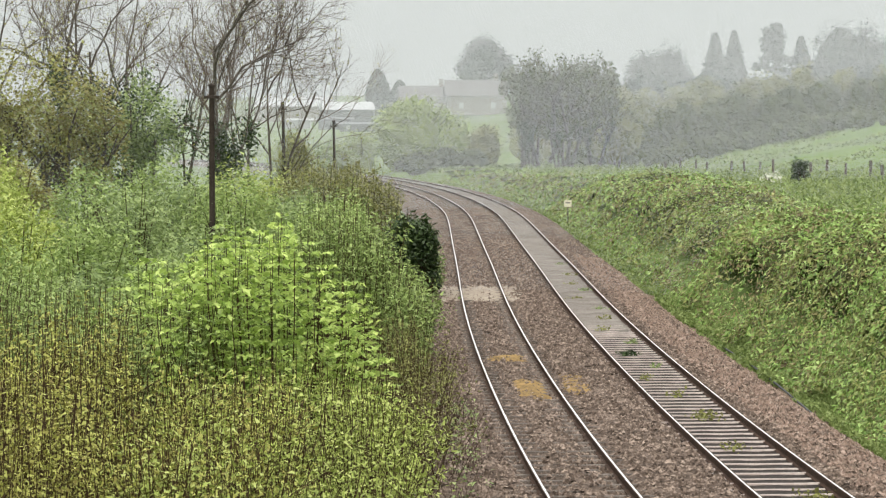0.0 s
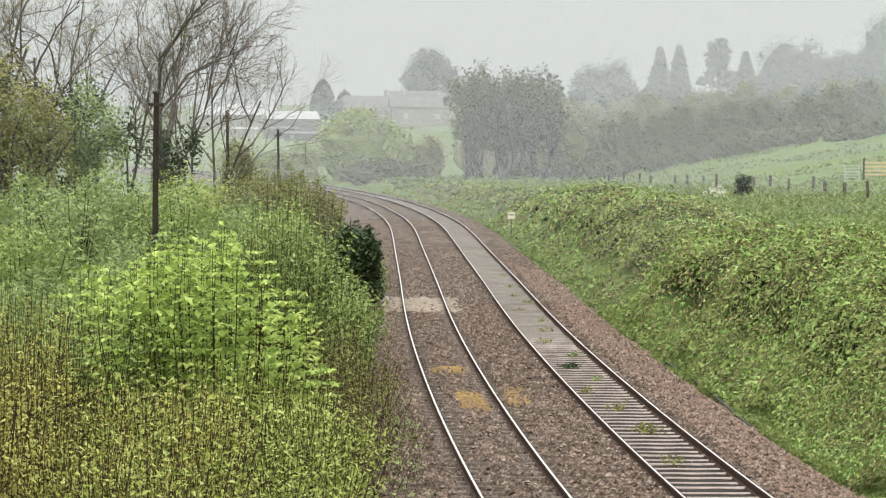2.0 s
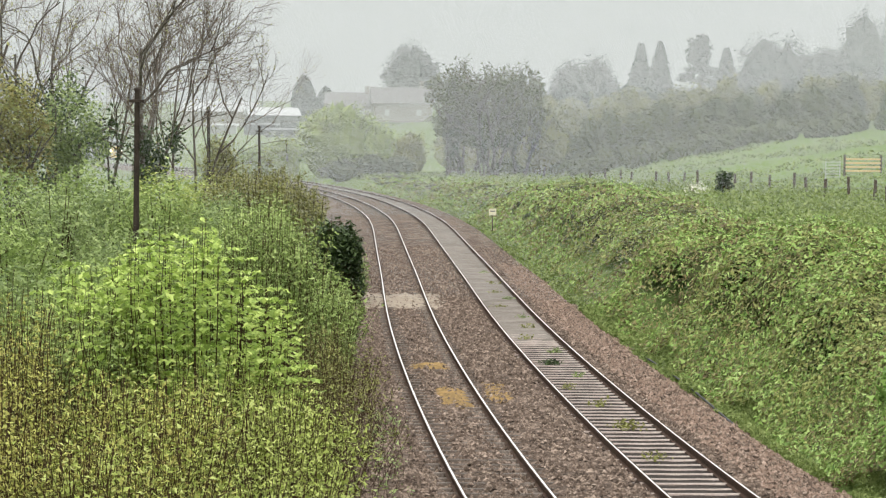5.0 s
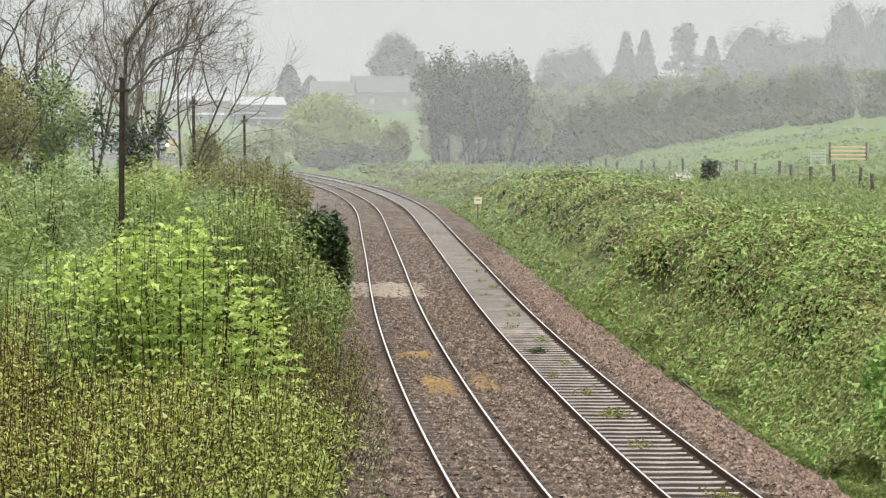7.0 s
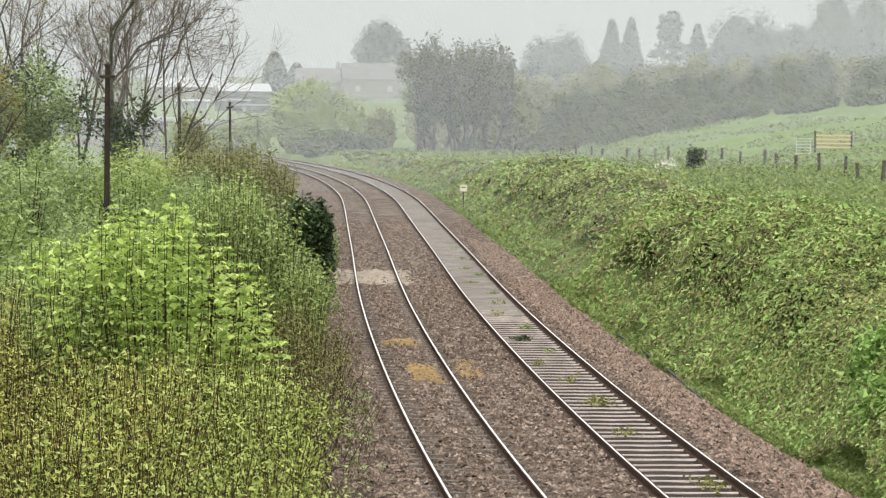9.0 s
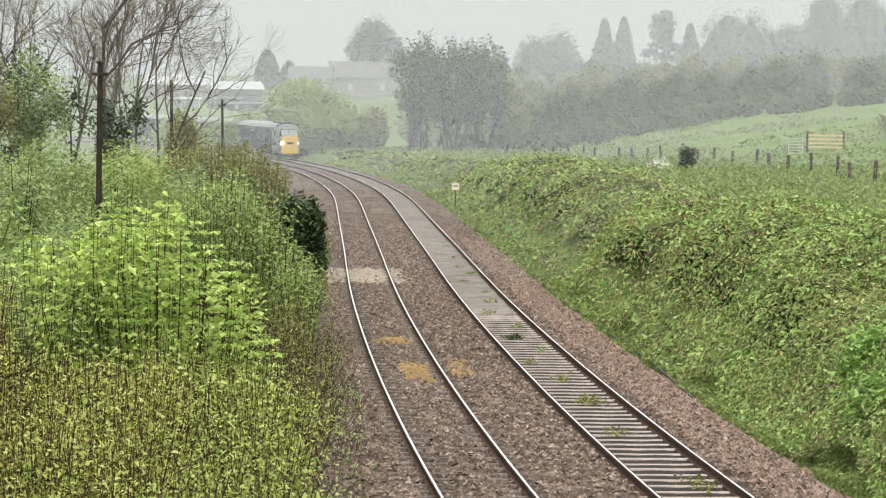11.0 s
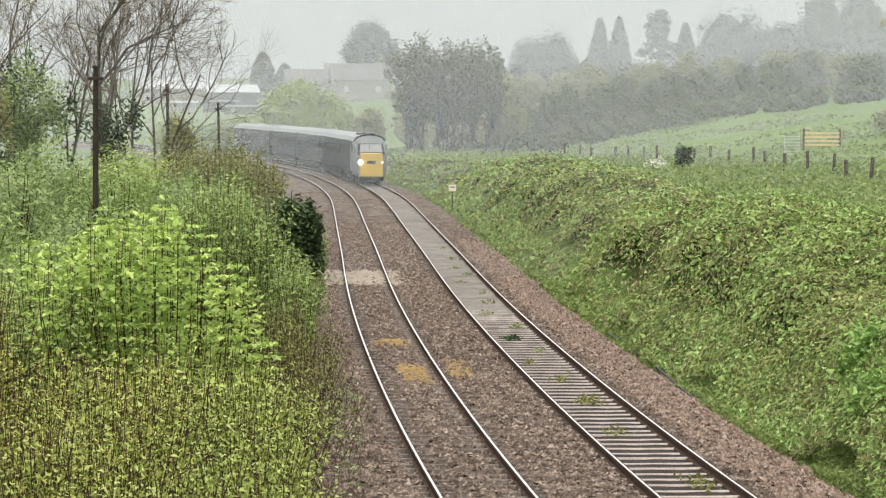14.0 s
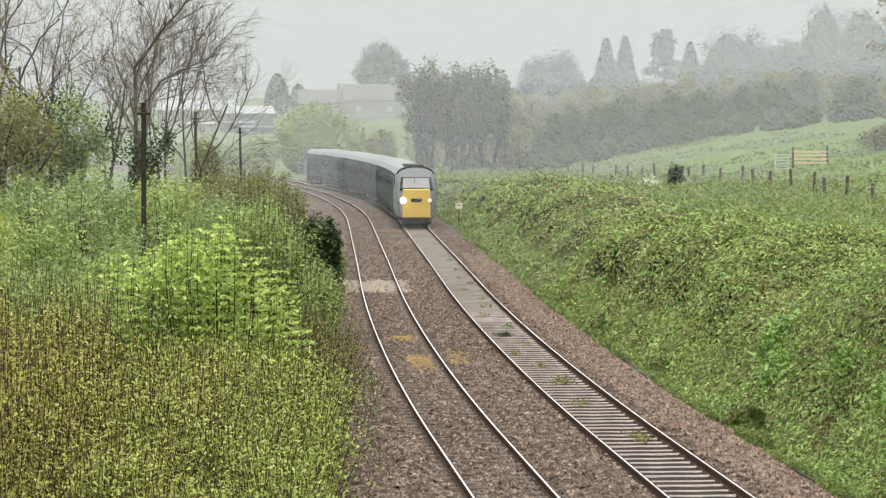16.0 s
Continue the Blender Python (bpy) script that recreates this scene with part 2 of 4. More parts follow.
LY += 48.29 - np.interp(0, S, LY)
SIX = 3.445  # between the two track centres


def line_z(s):
    return -0.0029 * np.clip(s, -80, 330) + 0.0000028 * np.clip(s, 0, 330) ** 2


def on_line(s, o, up=0.0):
    """Places at s along the right-hand track, o to its right, up above the rail head."""
    s, o = np.broadcast_arrays(np.asarray(s, float), np.asarray(o, float))
    x, y, a = np.interp(s, S, LX), np.interp(s, S, LY), np.interp(s, S, turn)
    near = np.clip(o, -200, 200)
    return np.stack([x + np.cos(a) * near + (o - near), y + np.sin(a) * near, line_z(s) + up + 0 * o], -1)


def smooth_step(a, b, x):
    t = np.clip((np.asarray(x, float) - a) / (b - a), 0, 1)
    return t * t * (3 - 2 * t)


PROFILE_O = [-400, -40, -12, -7.2, -6.2, -5.6, 2.2, 2.7, 3.3, 4.1, 6.5, 10, 16, 27, 42, 50, 58, 80, 140, 400]
PROFILE_Z = [-3.0, -1.4, -0.9, -0.75, -0.65, -0.32, -0.32, -0.4, -0.62, -0.4, 0.5, 1.1, 1.4, 1.4, 2.7, 3.9, 5.6, 8, 9.5, 11]


def land(s, o):
    """Height of the ground over the rail head's level."""
    s, o = np.broadcast_arrays(np.asarray(s, float), np.asarray(o, float))
    z = np.interp(o, PROFILE_O, PROFILE_Z)
    low = smooth_step(3.5, 6, o)
    z = z * (1 - low * smooth_step(150, 270, s) * (0.7 - 0.55 * smooth_step(30, 48, o)))
    z = z + smooth_step(380, 720, s) * (0.5 + 3.5 * smooth_step(-20, 160, o))
    lump = np.sin(s * 0.31 + o * 0.7) * np.sin(s * 0.13 - o * 0.41 + 1.3)
    return z + 0.16 * lump * smooth_step(4, 8, o) + 0.12 * lump * smooth_step(-7, -9, o)


def ground_at(x, y):
    """Height of the ground under a place in the plan."""
    i = np.argmin((LX - x) ** 2 + (LY - y) ** 2)
    o = (x - LX[i]) * math.cos(turn[i]) + (y - LY[i]) * math.sin(turn[i])
    return float(land(S[i], o) + line_z(S[i]))


def sheet(s_list, o_list, height, name, material, smooth=True):
    s, o = np.meshgrid(s_list, o_list, indexing="ij")
    P = on_line(s, o)
    P[..., 2] += height(s, o)
    ns, no = s.shape
    i = (np.arange(ns - 1)[:, None] * no + np.arange(no - 1)[None]).ravel()
    F = np.stack([i, i + 1, i + no + 1, i + no], -1)
    return new(name, mesh_of(name, P.reshape(-1, 3), F, material, smooth))


s_steps = np.concatenate([np.arange(-80, 120, 1.5), np.arange(120, 330, 3), np.arange(330, 900, 15), [900]])
o_steps = np.unique(np.concatenate([[-2500, -1200, -600, -400, -250, -150, -80, -40, -25, -15, -12], np.arange(-10, -5.4, 0.4), [-5.6, -4, -2, 0, 2.2],
                                    np.arange(2.7, 12, 0.6), np.arange(12, 60, 2), [70, 80, 110, 140, 200, 300, 400, 600, 1200, 2500]]))
ground = sheet(s_steps, o_steps, lambda s, o: land(s, o) - 0.02, "ground", MAT_SOIL)
tagged(ground, "green grassy bank, field and scrub floor", "ground", kind="structure")


def bed(s, o):
    rough = 0.035 * np.sin(s * 7.3 + o * 3.1) * np.sin(o * 9.7 - s * 2.3)
    edge = smooth_step(2.3, 3.2, o) + smooth_step(-5.8, -6.6, o)
    middle = np.exp(-((o + SIX / 2) / 0.6) ** 2) * 0.03 + 0.075 * (smooth_step(0.82, 0.95, abs(o)) - smooth_step(1.5, 1.9, abs(o))) + 0.06 * (smooth_step(0.95, 1.1, abs(o + SIX)) - smooth_step(1.5, 1.9, abs(o + SIX)))
    middle = middle + 0.05 * np.exp(-((o + SIX) / 0.4) ** 4)
    return -0.2 + rough - 0.42 * edge + middle - 0.06 * (1 - smooth_step(0.7, 0.8, abs(o)))


ballast = sheet(np.concatenate([np.arange(-36, 120, 0.6), np.arange(120, 423, 3)]), np.arange(-6.6, 3.21, 0.14), bed, "ballast_bed", MAT_BALLAST)
tagged(ballast, "brown stone ballast bed under both tracks", "ballast", kind="structure")


def scatter_stones(n, s0, s1, o0, o1, size, name, material, label, height=None):
    s = s0 + (s1 - s0) * rng.random(n) ** 1.3
    o = rng.uniform(o0, o1, n)
    ok = abs(o) > 0.84
    s, o, n = s[ok], o[ok], int(ok.sum())
    c = on_line(s, o)
    c[:, 2] += (height or bed)(s, o)
    shape = np.array([[1, 0, 0], [0, 1, 0], [-1, 0, 0], [0, -1, 0], [0.1, 0.1, 0.9]])
    a = rng.uniform(0, 6.28, n)
    r = np.stack([np.stack([np.cos(a), -np.sin(a)], -1), np.stack([np.sin(a), np.cos(a)], -1)], 1)
    v = np.broadcast_to(shape, (n, 5, 3)).copy()
    v += rng.normal(size=v.shape) * 0.22
    v *= (size * rng.uniform(0.5, 1.4, n))[:, None, None]
    v[..., :2] = np.einsum("nij,nkj->nki", r, v[..., :2])
    F = np.array([[0, 1, 4], [1, 2, 4], [2, 3, 4], [3, 0, 4]])
    faces = (np.arange(n)[:, None, None] * 5 + F[None]).reshape(-1, 3)
    ob = new(name, mesh_of(name, (c[:, None] + v).reshape(-1, 3), faces, material))
    return tagged(ob, label, "ballast", kind="stuff")


scatter_stones(95000, -28, 110, -6.5, 2.6, 0.055, "ballast_stones", MAT_STONE, "loose brown ballast stones between and beside the rails")
scatter_stones(28000, -28, 90, 1.25, 3.3, 0.056, "shoulder_stones", MAT_PINK, "pinkish ballast shoulder beside the track")

# fine grey ballast that buries the sleepers of the right-hand track further on
fines = sheet(np.arange(37, 330, 1.0), np.arange(-0.68, 0.69, 0.17), lambda s, o: -0.135 + 0.012 * np.sin(s * 5 + o * 8) - 0.05 * (1 - smooth_step(37, 44, s)), "fines", MAT_FINES)
tagged(fines, "grey fine ballast between the rails", "ballast", kind="structure")
fines = sheet(np.arange(-36, 40, 1.0), np.arange(-0.72, 0.73, 0.18), lambda s, o: -0.166 + 0.005 * np.sin(s * 5 + o * 8), "mud", MAT_MUD)
tagged(fines, "dark wet mud between concrete sleepers", "ballast", kind="structure")


def patch(s0, s1, o0, o1, up, name, material, label):
    ns, no = max(3, int((s1 - s0) / 0.3)), max(3, int((o1 - o0) / 0.15))
    ss, oo = np.linspace(s0, s1, ns), np.linspace(o0, o1, no)
    def h(s, o):
        u, v = (s - s0) / (s1 - s0) * 2 - 1, (o - o0) / (o1 - o0) * 2 - 1
        return bed(s, o) + up - 0.09 * (np.maximum(abs(u), abs(v)) ** 4) + 0.02 * np.sin(s * 9 + o * 13) * np.sin(o * 7)
    ob = sheet(ss, oo, h, name, material)
    return tagged(ob, label, "ballast", kind="structure")


patch(55.0, 66.0, -5.3, -1.9, 0.06, "sand_patch", MAT_SAND, "pale sandy patch across the track")
patch(29.5, 31.6, -4.1, -2.8, 0.06, "rust_patch", MAT_ORANGE, "orange rust-stained ballast")
patch(18.5, 24.5, -3.7, -2.75, 0.055, "rust_patch", MAT_ORANGE, "orange rust-stained ballast")
patch(19.5, 26.0, -2.55, -1.7, 0.03, "rust_patch", MAT_ORANGE, "orange rust-stained ballast")


# ---- rails and sleepers ----
RAIL = np.array([[-0.035, 0.0], [0.035, 0.0], [0.036, -0.03], [0.01, -0.045], [0.01, -0.13], [0.07, -0.145], [0.07, -0.16],
                 [-0.07, -0.16], [-0.07, -0.145], [-0.01, -0.13], [-0.01, -0.045], [-0.036, -0.03]])


def rail(o, shine, label):
    s = np.concatenate([np.arange(-36, 420, 2.0), [420]])
    k = len(RAIL)
    P = np.stack([on_line(s, o + x, z) for x, z in RAIL], 1).reshape(-1, 3)
    i, j = np.arange(len(s) - 1)[:, None] * k, np.arange(k)[None]
    j2 = (j + 1) % k
    F = np.stack([i + j, i + k + j, i + k + j2, i + j2], -1).reshape(-1, 4)
    body = new("rail", mesh_of("rail", P, F, MAT_RUST))
    tagged(body, label, "rail", "running rails")
    top = np.array([[-0.037, -0.012], [-0.03, 0.003], [0.03, 0.003], [0.037, -0.012]])
    top = top * [shine, 1]
    P = np.stack([on_line(s, o + x, z) for x, z in top], 1).reshape(-1, 3)
    j = np.arange(3)[None]
    i = np.arange(len(s) - 1)[:, None] * 4
    F = np.stack([i + j, i + j + 1, i + 4 + j + 1, i + 4 + j], -1).reshape(-1, 4)
    piece("rail_head", P, F, MAT_SHINE, body, "polished bright running surface")


for c, w, label in ((0.0, 0.5, "steel rail with rusty sides and worn head"), (-SIX, 0.62, "steel rail with bright polished head")):
    for side in (-0.7525, 0.7525):
        rail(c + side, w, label)


def sleeper_mesh(name, w, length, h, material):
    bm = bmesh.new()
    prof = [(-length / 2, 0), (-length / 2 + 0.4, 0.01), (-0.45, 0.002), (0.45, 0.002), (length / 2 - 0.4, 0.01), (length / 2, 0)]
    rows = [[bm.verts.new((x, yy, z if zz else -h)) for x, z in prof] for yy, zz in ((-w / 2 - 0.03, 0), (-w / 2 + 0.02, 1), (w / 2 - 0.02, 1), (w / 2 + 0.03, 0))]
    for a, b in zip(rows, rows[1:]):
        for i in range(5):
            bm.faces.new((a[i], a[i + 1], b[i + 1], b[i]))
    for k in (0, 5):
        bm.faces.new([r[k] for r in rows])
    bmesh.ops.recalc_face_normals(bm, faces=bm.faces)
    me = bpy.data.meshes.new(name)
    bm.to_mesh(me)
    bm.free()
    me.materials.append(material)
    return me


SLEEPER_PALE = sleeper_mesh("sleeper", 0.17, 2.42, 0.12, MAT_CONCRETE)
SLEEPER_DARK = sleeper_mesh("sleeper", 0.2, 2.42, 0.12, MAT_SLEEPER_DARK)


def sleepers(o, mesh, up, n, s0, label, name):
    root = tagged(new(name), label, "track")
    for i in range(n):
        s = s0 + i * 0.754
        p = on_line(s, o, up + 0.006 * math.sin(i * 2.7))
        ob = new("sleeper", mesh)
        ob.parent = root
        ob.matrix_basis = Matrix.Translation(p) @ Matrix.Rotation(float(np.interp(s, S, turn)) + 0.012 * math.sin(i * 5.1), 4, "Z")


sleepers(0.0, SLEEPER_PALE, -0.15, 100, -30.85, "pale concrete sleepers of the track, dark mud between", "track_sleepers")
sleepers(-SIX, SLEEPER_DARK, -0.15, 125, -30.85, "dark sleepers half buried in brown ballast", "track_sleepers")


# ---- plants ----
def domes(x, y, cell, seed):
    """Rounded mounds packed side by side, with creases between them: 0 to 1."""
    x, y = np.asarray(x, float) / cell, np.asarray(y, float) / cell
    ix, iy = np.floor(x), np.floor(y)
    best = np.full(x.shape, 9.0)
    for dx in (-1, 0, 1):
        for dy in (-1, 0, 1):
            cx, cy = ix + dx, iy + dy
            r1 = np.modf(np.abs(np.sin(cx * 127.1 + cy * 311.7 + seed) * 43758.5))[0]
            r2 = np.modf(np.abs(np.sin(cx * 269.5 + cy * 183.3 + seed * 1.7) * 24634.6))[0]
            best = np.minimum(best, (cx + r1 - x) ** 2 + (cy + r2 - y) ** 2)
    return np.sqrt(np.clip(1 - best / 0.75, 0, 1))


def drift(x, y, cell, seed):
    """Smooth patches: 0 to 1."""
    x, y = np.asarray(x, float) / cell, np.asarray(y, float) / cell
    ix, iy = np.floor(x), np.floor(y)
    fx, fy = x - ix, y - iy
    fx, fy = fx * fx * (3 - 2 * fx), fy * fy * (3 - 2 * fy)
    r = lambda a, b: np.modf(np.abs(np.sin(a * 127.1 + b * 311.7 + seed) * 43758.5))[0]
    return (r(ix, iy) * (1 - fx) + r(ix + 1, iy) * fx) * (1 - fy) + (r(ix, iy + 1) * (1 - fx) + r(ix + 1, iy + 1) * fx) * fy


def bramble_top(s, o):
    """How high the brambles stand over the bank."""
    grown = smooth_step(3.0, 5.8, o + 0.4 * np.sin(s * 0.4)) * (1 - 0.97 * smooth_step(8, 15, o)) * (1 - 0.65 * smooth_step(90, 200, s))
    return grown * (0.15 + 1.7 * domes(s, o, 4.4, 3.0) * (0.25 + drift(s, o, 7, 5)) + 0.75 * domes(s, o, 1.5, 8.0) + 0.14 * domes(s, o, 0.5, 2.0))


def shell_points(n, lumps, hollow):
    """Places near the outside of a lumpy ball."""
    d = rng.normal(size=(n, 3))
    d /= np.linalg.norm(d, axis=1)[:, None]
    d[:, 2] = np.where(d[:, 2] < -0.35, -d[:, 2], d[:, 2])
    k = rng.normal(size=(lumps, 3))
    k /= np.linalg.norm(k, axis=1)[:, None]
    swell = 0.72 + 0.36 * np.max(np.clip((d @ k.T - 0.55) / 0.45, 0, 1), axis=1)
    return d * (swell * (hollow + (1 - hollow) * rng.random(n) ** 0.5))[:, None]


def blob_points(n, rx, ry, rz, lumps=7, hollow=0.55, loose=0.25):
    """Leaf places of a crown: most sit in tufts at the limbs' ends, some are strewn between."""
    tufts = max(16, n // 70)
    centre = shell_points(tufts, lumps, max(hollow, 0.55)) * 0.96
    own = rng.integers(0, tufts, n)
    P = centre[own] + rng.normal(size=(n, 3)) * [1, 1, 0.8] * (0.75 / math.sqrt(tufts))
    stray = rng.random(n) < loose
    P[stray] = shell_points(int(stray.sum()), lumps, hollow)
    return P * [rx, ry, rz]


def crown_heart(rx, ry, rz, at, sides=12, rows=8):
    """The dense inside of a crown, a lumpy closed form behind the leaves."""
    th, ph = np.meshgrid(np.linspace(0, np.pi, rows), np.arange(sides) * 2 * np.pi / sides, indexing="ij")
    d = np.stack([np.sin(th) * np.cos(ph), np.sin(th) * np.sin(ph), np.cos(th)], -1).reshape(-1, 3)
    d = d * (1 + 0.16 * rng.normal(size=(len(d), 1))) * [rx, ry, rz] + at
    F = []
    for i in range(rows - 1):
        for j in range(sides):
            a, b = i * sides + j, i * sides + (j + 1) % sides
            F += [(a, a + sides, b + sides), (a, b + sides, b)]
    return d, np.array(F)


def grow(start, heading, length, radius, depth, spread, kids, out, tips, lift=0.22, wob=0.17, r0=None):
    """A limb with its side limbs; collects tubes and twig tips."""
    k = 6 if depth > 1 else 4 if depth else 3
    pts, d = [np.array(start, float)], np.array(heading, float)
    for _ in range(k - 1):
        d = d + rng.normal(size=3) * wob * (0.45 if depth > 3 else 1)
        d[2] += lift * 0.15
        d /= np.linalg.norm(d)
        pts.append(pts[-1] + d * length / (k - 1))
    pts = np.array(pts)
    rad = np.linspace(radius, radius * (0.42 if depth else 0.3), k)
    out.append((pts, rad))
    if depth == 0:
        tips.append(pts)
        return
    for i in range(kids):
        f = 0.3 + 0.7 * (i + rng.random() * 0.8) / kids
        j = min(k - 2, int(f * (k - 1)))
        p = pts[j] + (pts[j + 1] - pts[j]) * (f * (k - 1) - j)
        side = rng.normal(size=3)
        side -= d * (side @ d)
        side /= np.linalg.norm(side)
        a = spread * (0.7 + 0.6 * rng.random())
        h = d * math.cos(a) + side * math.sin(a) * 1.15
        h[2] += lift
        h /= np.linalg.norm(h)
        grow(p, h, length * (0.52 + 0.2 * rng.random()) * (1.15 - 0.4 * f), radius * (0.36 + 0.16 * rng.random()), depth - 1, spread, kids, out, tips, lift, wob)


def bare_tree(x, y, height, trunk, label, stems=1, lean=0.0, ivy=0, ivy_to=0.5, leaf=None, n_leaf=0, leaf_size=0.08, depth=4, kids=5, spread=0.55, z=None, twig=1.0):
    z = ground_at(x, y) - 0.1 if z is None else z
    root = thing("tree", x, y, z, label, "tree", "trees beside the line")
    out, tips, big = [], [], []
    for i in range(stems):
        a = 6.28 * i / max(1, stems) + rng.random()
        d = np.array([math.cos(a) * 0.25 * (stems > 1) + lean, math.sin(a) * 0.25 * (stems > 1), 1.0])
        grow((0.3 * math.cos(a) * (stems > 1), 0.3 * math.sin(a) * (stems > 1), 0), d / np.linalg.norm(d), height * 0.72, trunk / 2 / math.sqrt(stems), depth, spread, kids, out, tips, 0.1, 0.16)
    thin = 0.0075 * twig
    thick = [(p, np.maximum(r, thin)) for p, r in out if r[0] > 0.03]
    fine = [(p, np.maximum(r, thin * 0.8)) for p, r in out if r[0] <= 0.03]
    piece("trunk", *tubes(thick, 6), MAT_BARK, root, smooth=True)
    if fine:
        piece("twig", *tubes(fine, 3), MAT_TWIG, root, stuff=True)
    if ivy:
        P = np.concatenate([p for p, r in thick if r[0] > trunk * 0.12])
        P = P[P[:, 2] < height * ivy_to]
        c = P[rng.integers(0, len(P), ivy)] + rng.normal(size=(ivy, 3)) * [0.28, 0.28, 0.55]
        c[:, 2] = np.clip(c[:, 2], 0, None)
        piece("ivy", *leaves(c, 0.15, 0.1, blade=True), L_DARK, root, "dark ivy climbing the trunk")
    if n_leaf:
        T = np.concatenate(tips)
        c = T[rng.integers(0, len(T), n_leaf)] + rng.normal(size=(n_leaf, 3)) * 0.15
        piece("crown", *leaves(c, leaf_size, 0.3), leaf, root)
    return root


def shrub(x, y, rx, ry, top, material, n, size, label, name="shrub", stems=40, up=0.5, dark=None, z=None, category="shrub"):
    """A rounded bush of many leaves on dark stems, down to the ground."""
    z = ground_at(x, y) - 0.05 if z is None else z
    h = top - z
    root = thing(name, x, y, z, label, category)
    c = blob_points(n, rx, ry, h * 0.6) + [0, 0, h * 0.42]
    c += rng.normal(size=c.shape) * [0.07 * rx, 0.07 * ry, 0.05 * h]
    c[:, 2] = np.clip(c[:, 2], 0.02, None)
    if y > 280:
        V, F = leaves(c, size * 0.8, 1.0, blade=True)
        V2, F2 = crown_heart(rx * 0.75, ry * 0.75, h * 0.45, [0, 0, h * 0.42])
        V2[:, 2] = np.clip(V2[:, 2], 0, None)
        piece("foliage", np.concatenate([V, V2]), np.concatenate([F, F2 + len(V)]), material, root, stuff=True)
    else:
        piece("foliage", *leaves(c, size * 1.15, up, blade=True), material, root, stuff=True)
    ends = blob_points(stems, rx * 0.9, ry * 0.9, h * 0.56) + [0, 0, h * 0.42]
    st = []
    for e in ends:
        e[2] = max(e[2], 0.3)
        b = np.array([e[0] * 0.25, e[1] * 0.25, 0])
        m = (b + e) / 2 + [0, 0, 0.15 * h]
        st.append((np.array([b, m, e]), np.array([0.02, 0.014, 0.006]) * (1 + y / 150)))
    piece("stem", *tubes(st, 3), MAT_STEM, root, stuff=True)
    return root


def thicket(name, label, x0, x1, y0, y1, top, n, per, size, leaf, lean=0.12, radius=0.008, droop=0.0, from_top=2.0, spread=0.09, up=0.5, side=0):
    """Upright shoots close together, each with small leaves all the way down; top(x, y) gives their height."""
    root = thing(name, (x0 + x1) / 2, (y0 + y1) / 2, ground_at((x0 + x1) / 2, (y0 + y1) / 2), label, "shrub")
    ox, oy, oz = root.matrix_basis.translation
    st, C = [], []
    for _ in range(n):
        x, y = rng.uniform(x0, x1), rng.uniform(y0, y1)
        if drift(x * 1.6, y * 0.6, 1.1, 3) < 0.2 + 0.25 * rng.random():
            continue
        t = top(x, y) * (1 + 0.09 * rng.normal()) + 0.7 * (float(drift(x, y * 0.5, 0.9, 9)) - 0.55)
        g = ground_at(x, y)
        if t < g + 0.4:
            continue
        d = rng.normal(size=2) * lean
        k = 5
        f = np.linspace(0, 1, k)[:, None]
        P = np.array([x - ox, y - oy, g - oz]) + f * np.array([d[0], d[1], t - g]) + np.cumsum(rng.normal(size=(k, 3)) * [0.03, 0.03, 0], 0)
        st.append((P, np.linspace(radius, radius * 0.4, k)))
        q = t - g - np.minimum(rng.random(per) * from_top, t - g - 0.1)
        fr = q / (t - g) * (k - 1)
        j = np.clip(fr.astype(int), 0, k - 2)
        c = P[j] + (P[j + 1] - P[j]) * (fr - j)[:, None]
        C.append(c + rng.normal(size=(per, 3)) * [spread, spread, 0.03])
        for _ in range(side):
            f0 = rng.uniform(0.45, 0.95)
            j0 = int(f0 * (k - 1))
            b = P[j0]
            e = b + [rng.normal() * 0.2, rng.normal() * 0.2, rng.uniform(0.15, 0.4)]
            st.append((np.array([b, e]), np.array([radius * 0.6, radius * 0.3])))
            C.append(b + (e - b) * rng.random((8, 1)) + rng.normal(size=(8, 3)) * 0.04)
    piece("foliage", *leaves(np.concatenate(C), size * 1.02, up, droop, blade=True), leaf, root)
    piece("stem", *tubes(st, 3), MAT_STEM, root, stuff=True)
    return root


# foreground thicket on the inside of the curve: budding shoots, olive at the outer end, greener towards the line
def front_top(x, y):
    return 2.15 + 0.6 * smooth_step(-3.9, -5.4, x) - 0.45 * smooth_step(-2.2, -0.3, x) + 0.2 * math.sin(x * 1.7 + y * 0.9) - 0.055 * max(0.0, 43 - y)


thicket("budding_thicket", "dense olive-brown thicket of upright shoots with opening buds", -9.0, -2.3, 27, 47, lambda x, y: front_top(x, y) + 0.35 * smooth_step(-4.0, -5.5, x), 2500, 46, 0.041, L_BUD, 0.38, 0.011, side=4, from_top=2.4)
thicket("green_thicket", "dense thicket of fresh green shoots beside the ballast", -4.2, -0.5, 28, 50, lambda x, y: front_top(x, y) - 0.1, 1750, 50, 0.046, L_FRESH, 0.38, 0.011, side=5, from_top=2.4)
thicket("green_thicket", "light green thicket of thin shoots", -9.5, -4.0, 50, 58, lambda x, y: 2.9 + 0.35 * math.sin(x * 1.3), 1050, 46, 0.05, L_WILLOW, 0.42, 0.01, side=4, from_top=2.2)
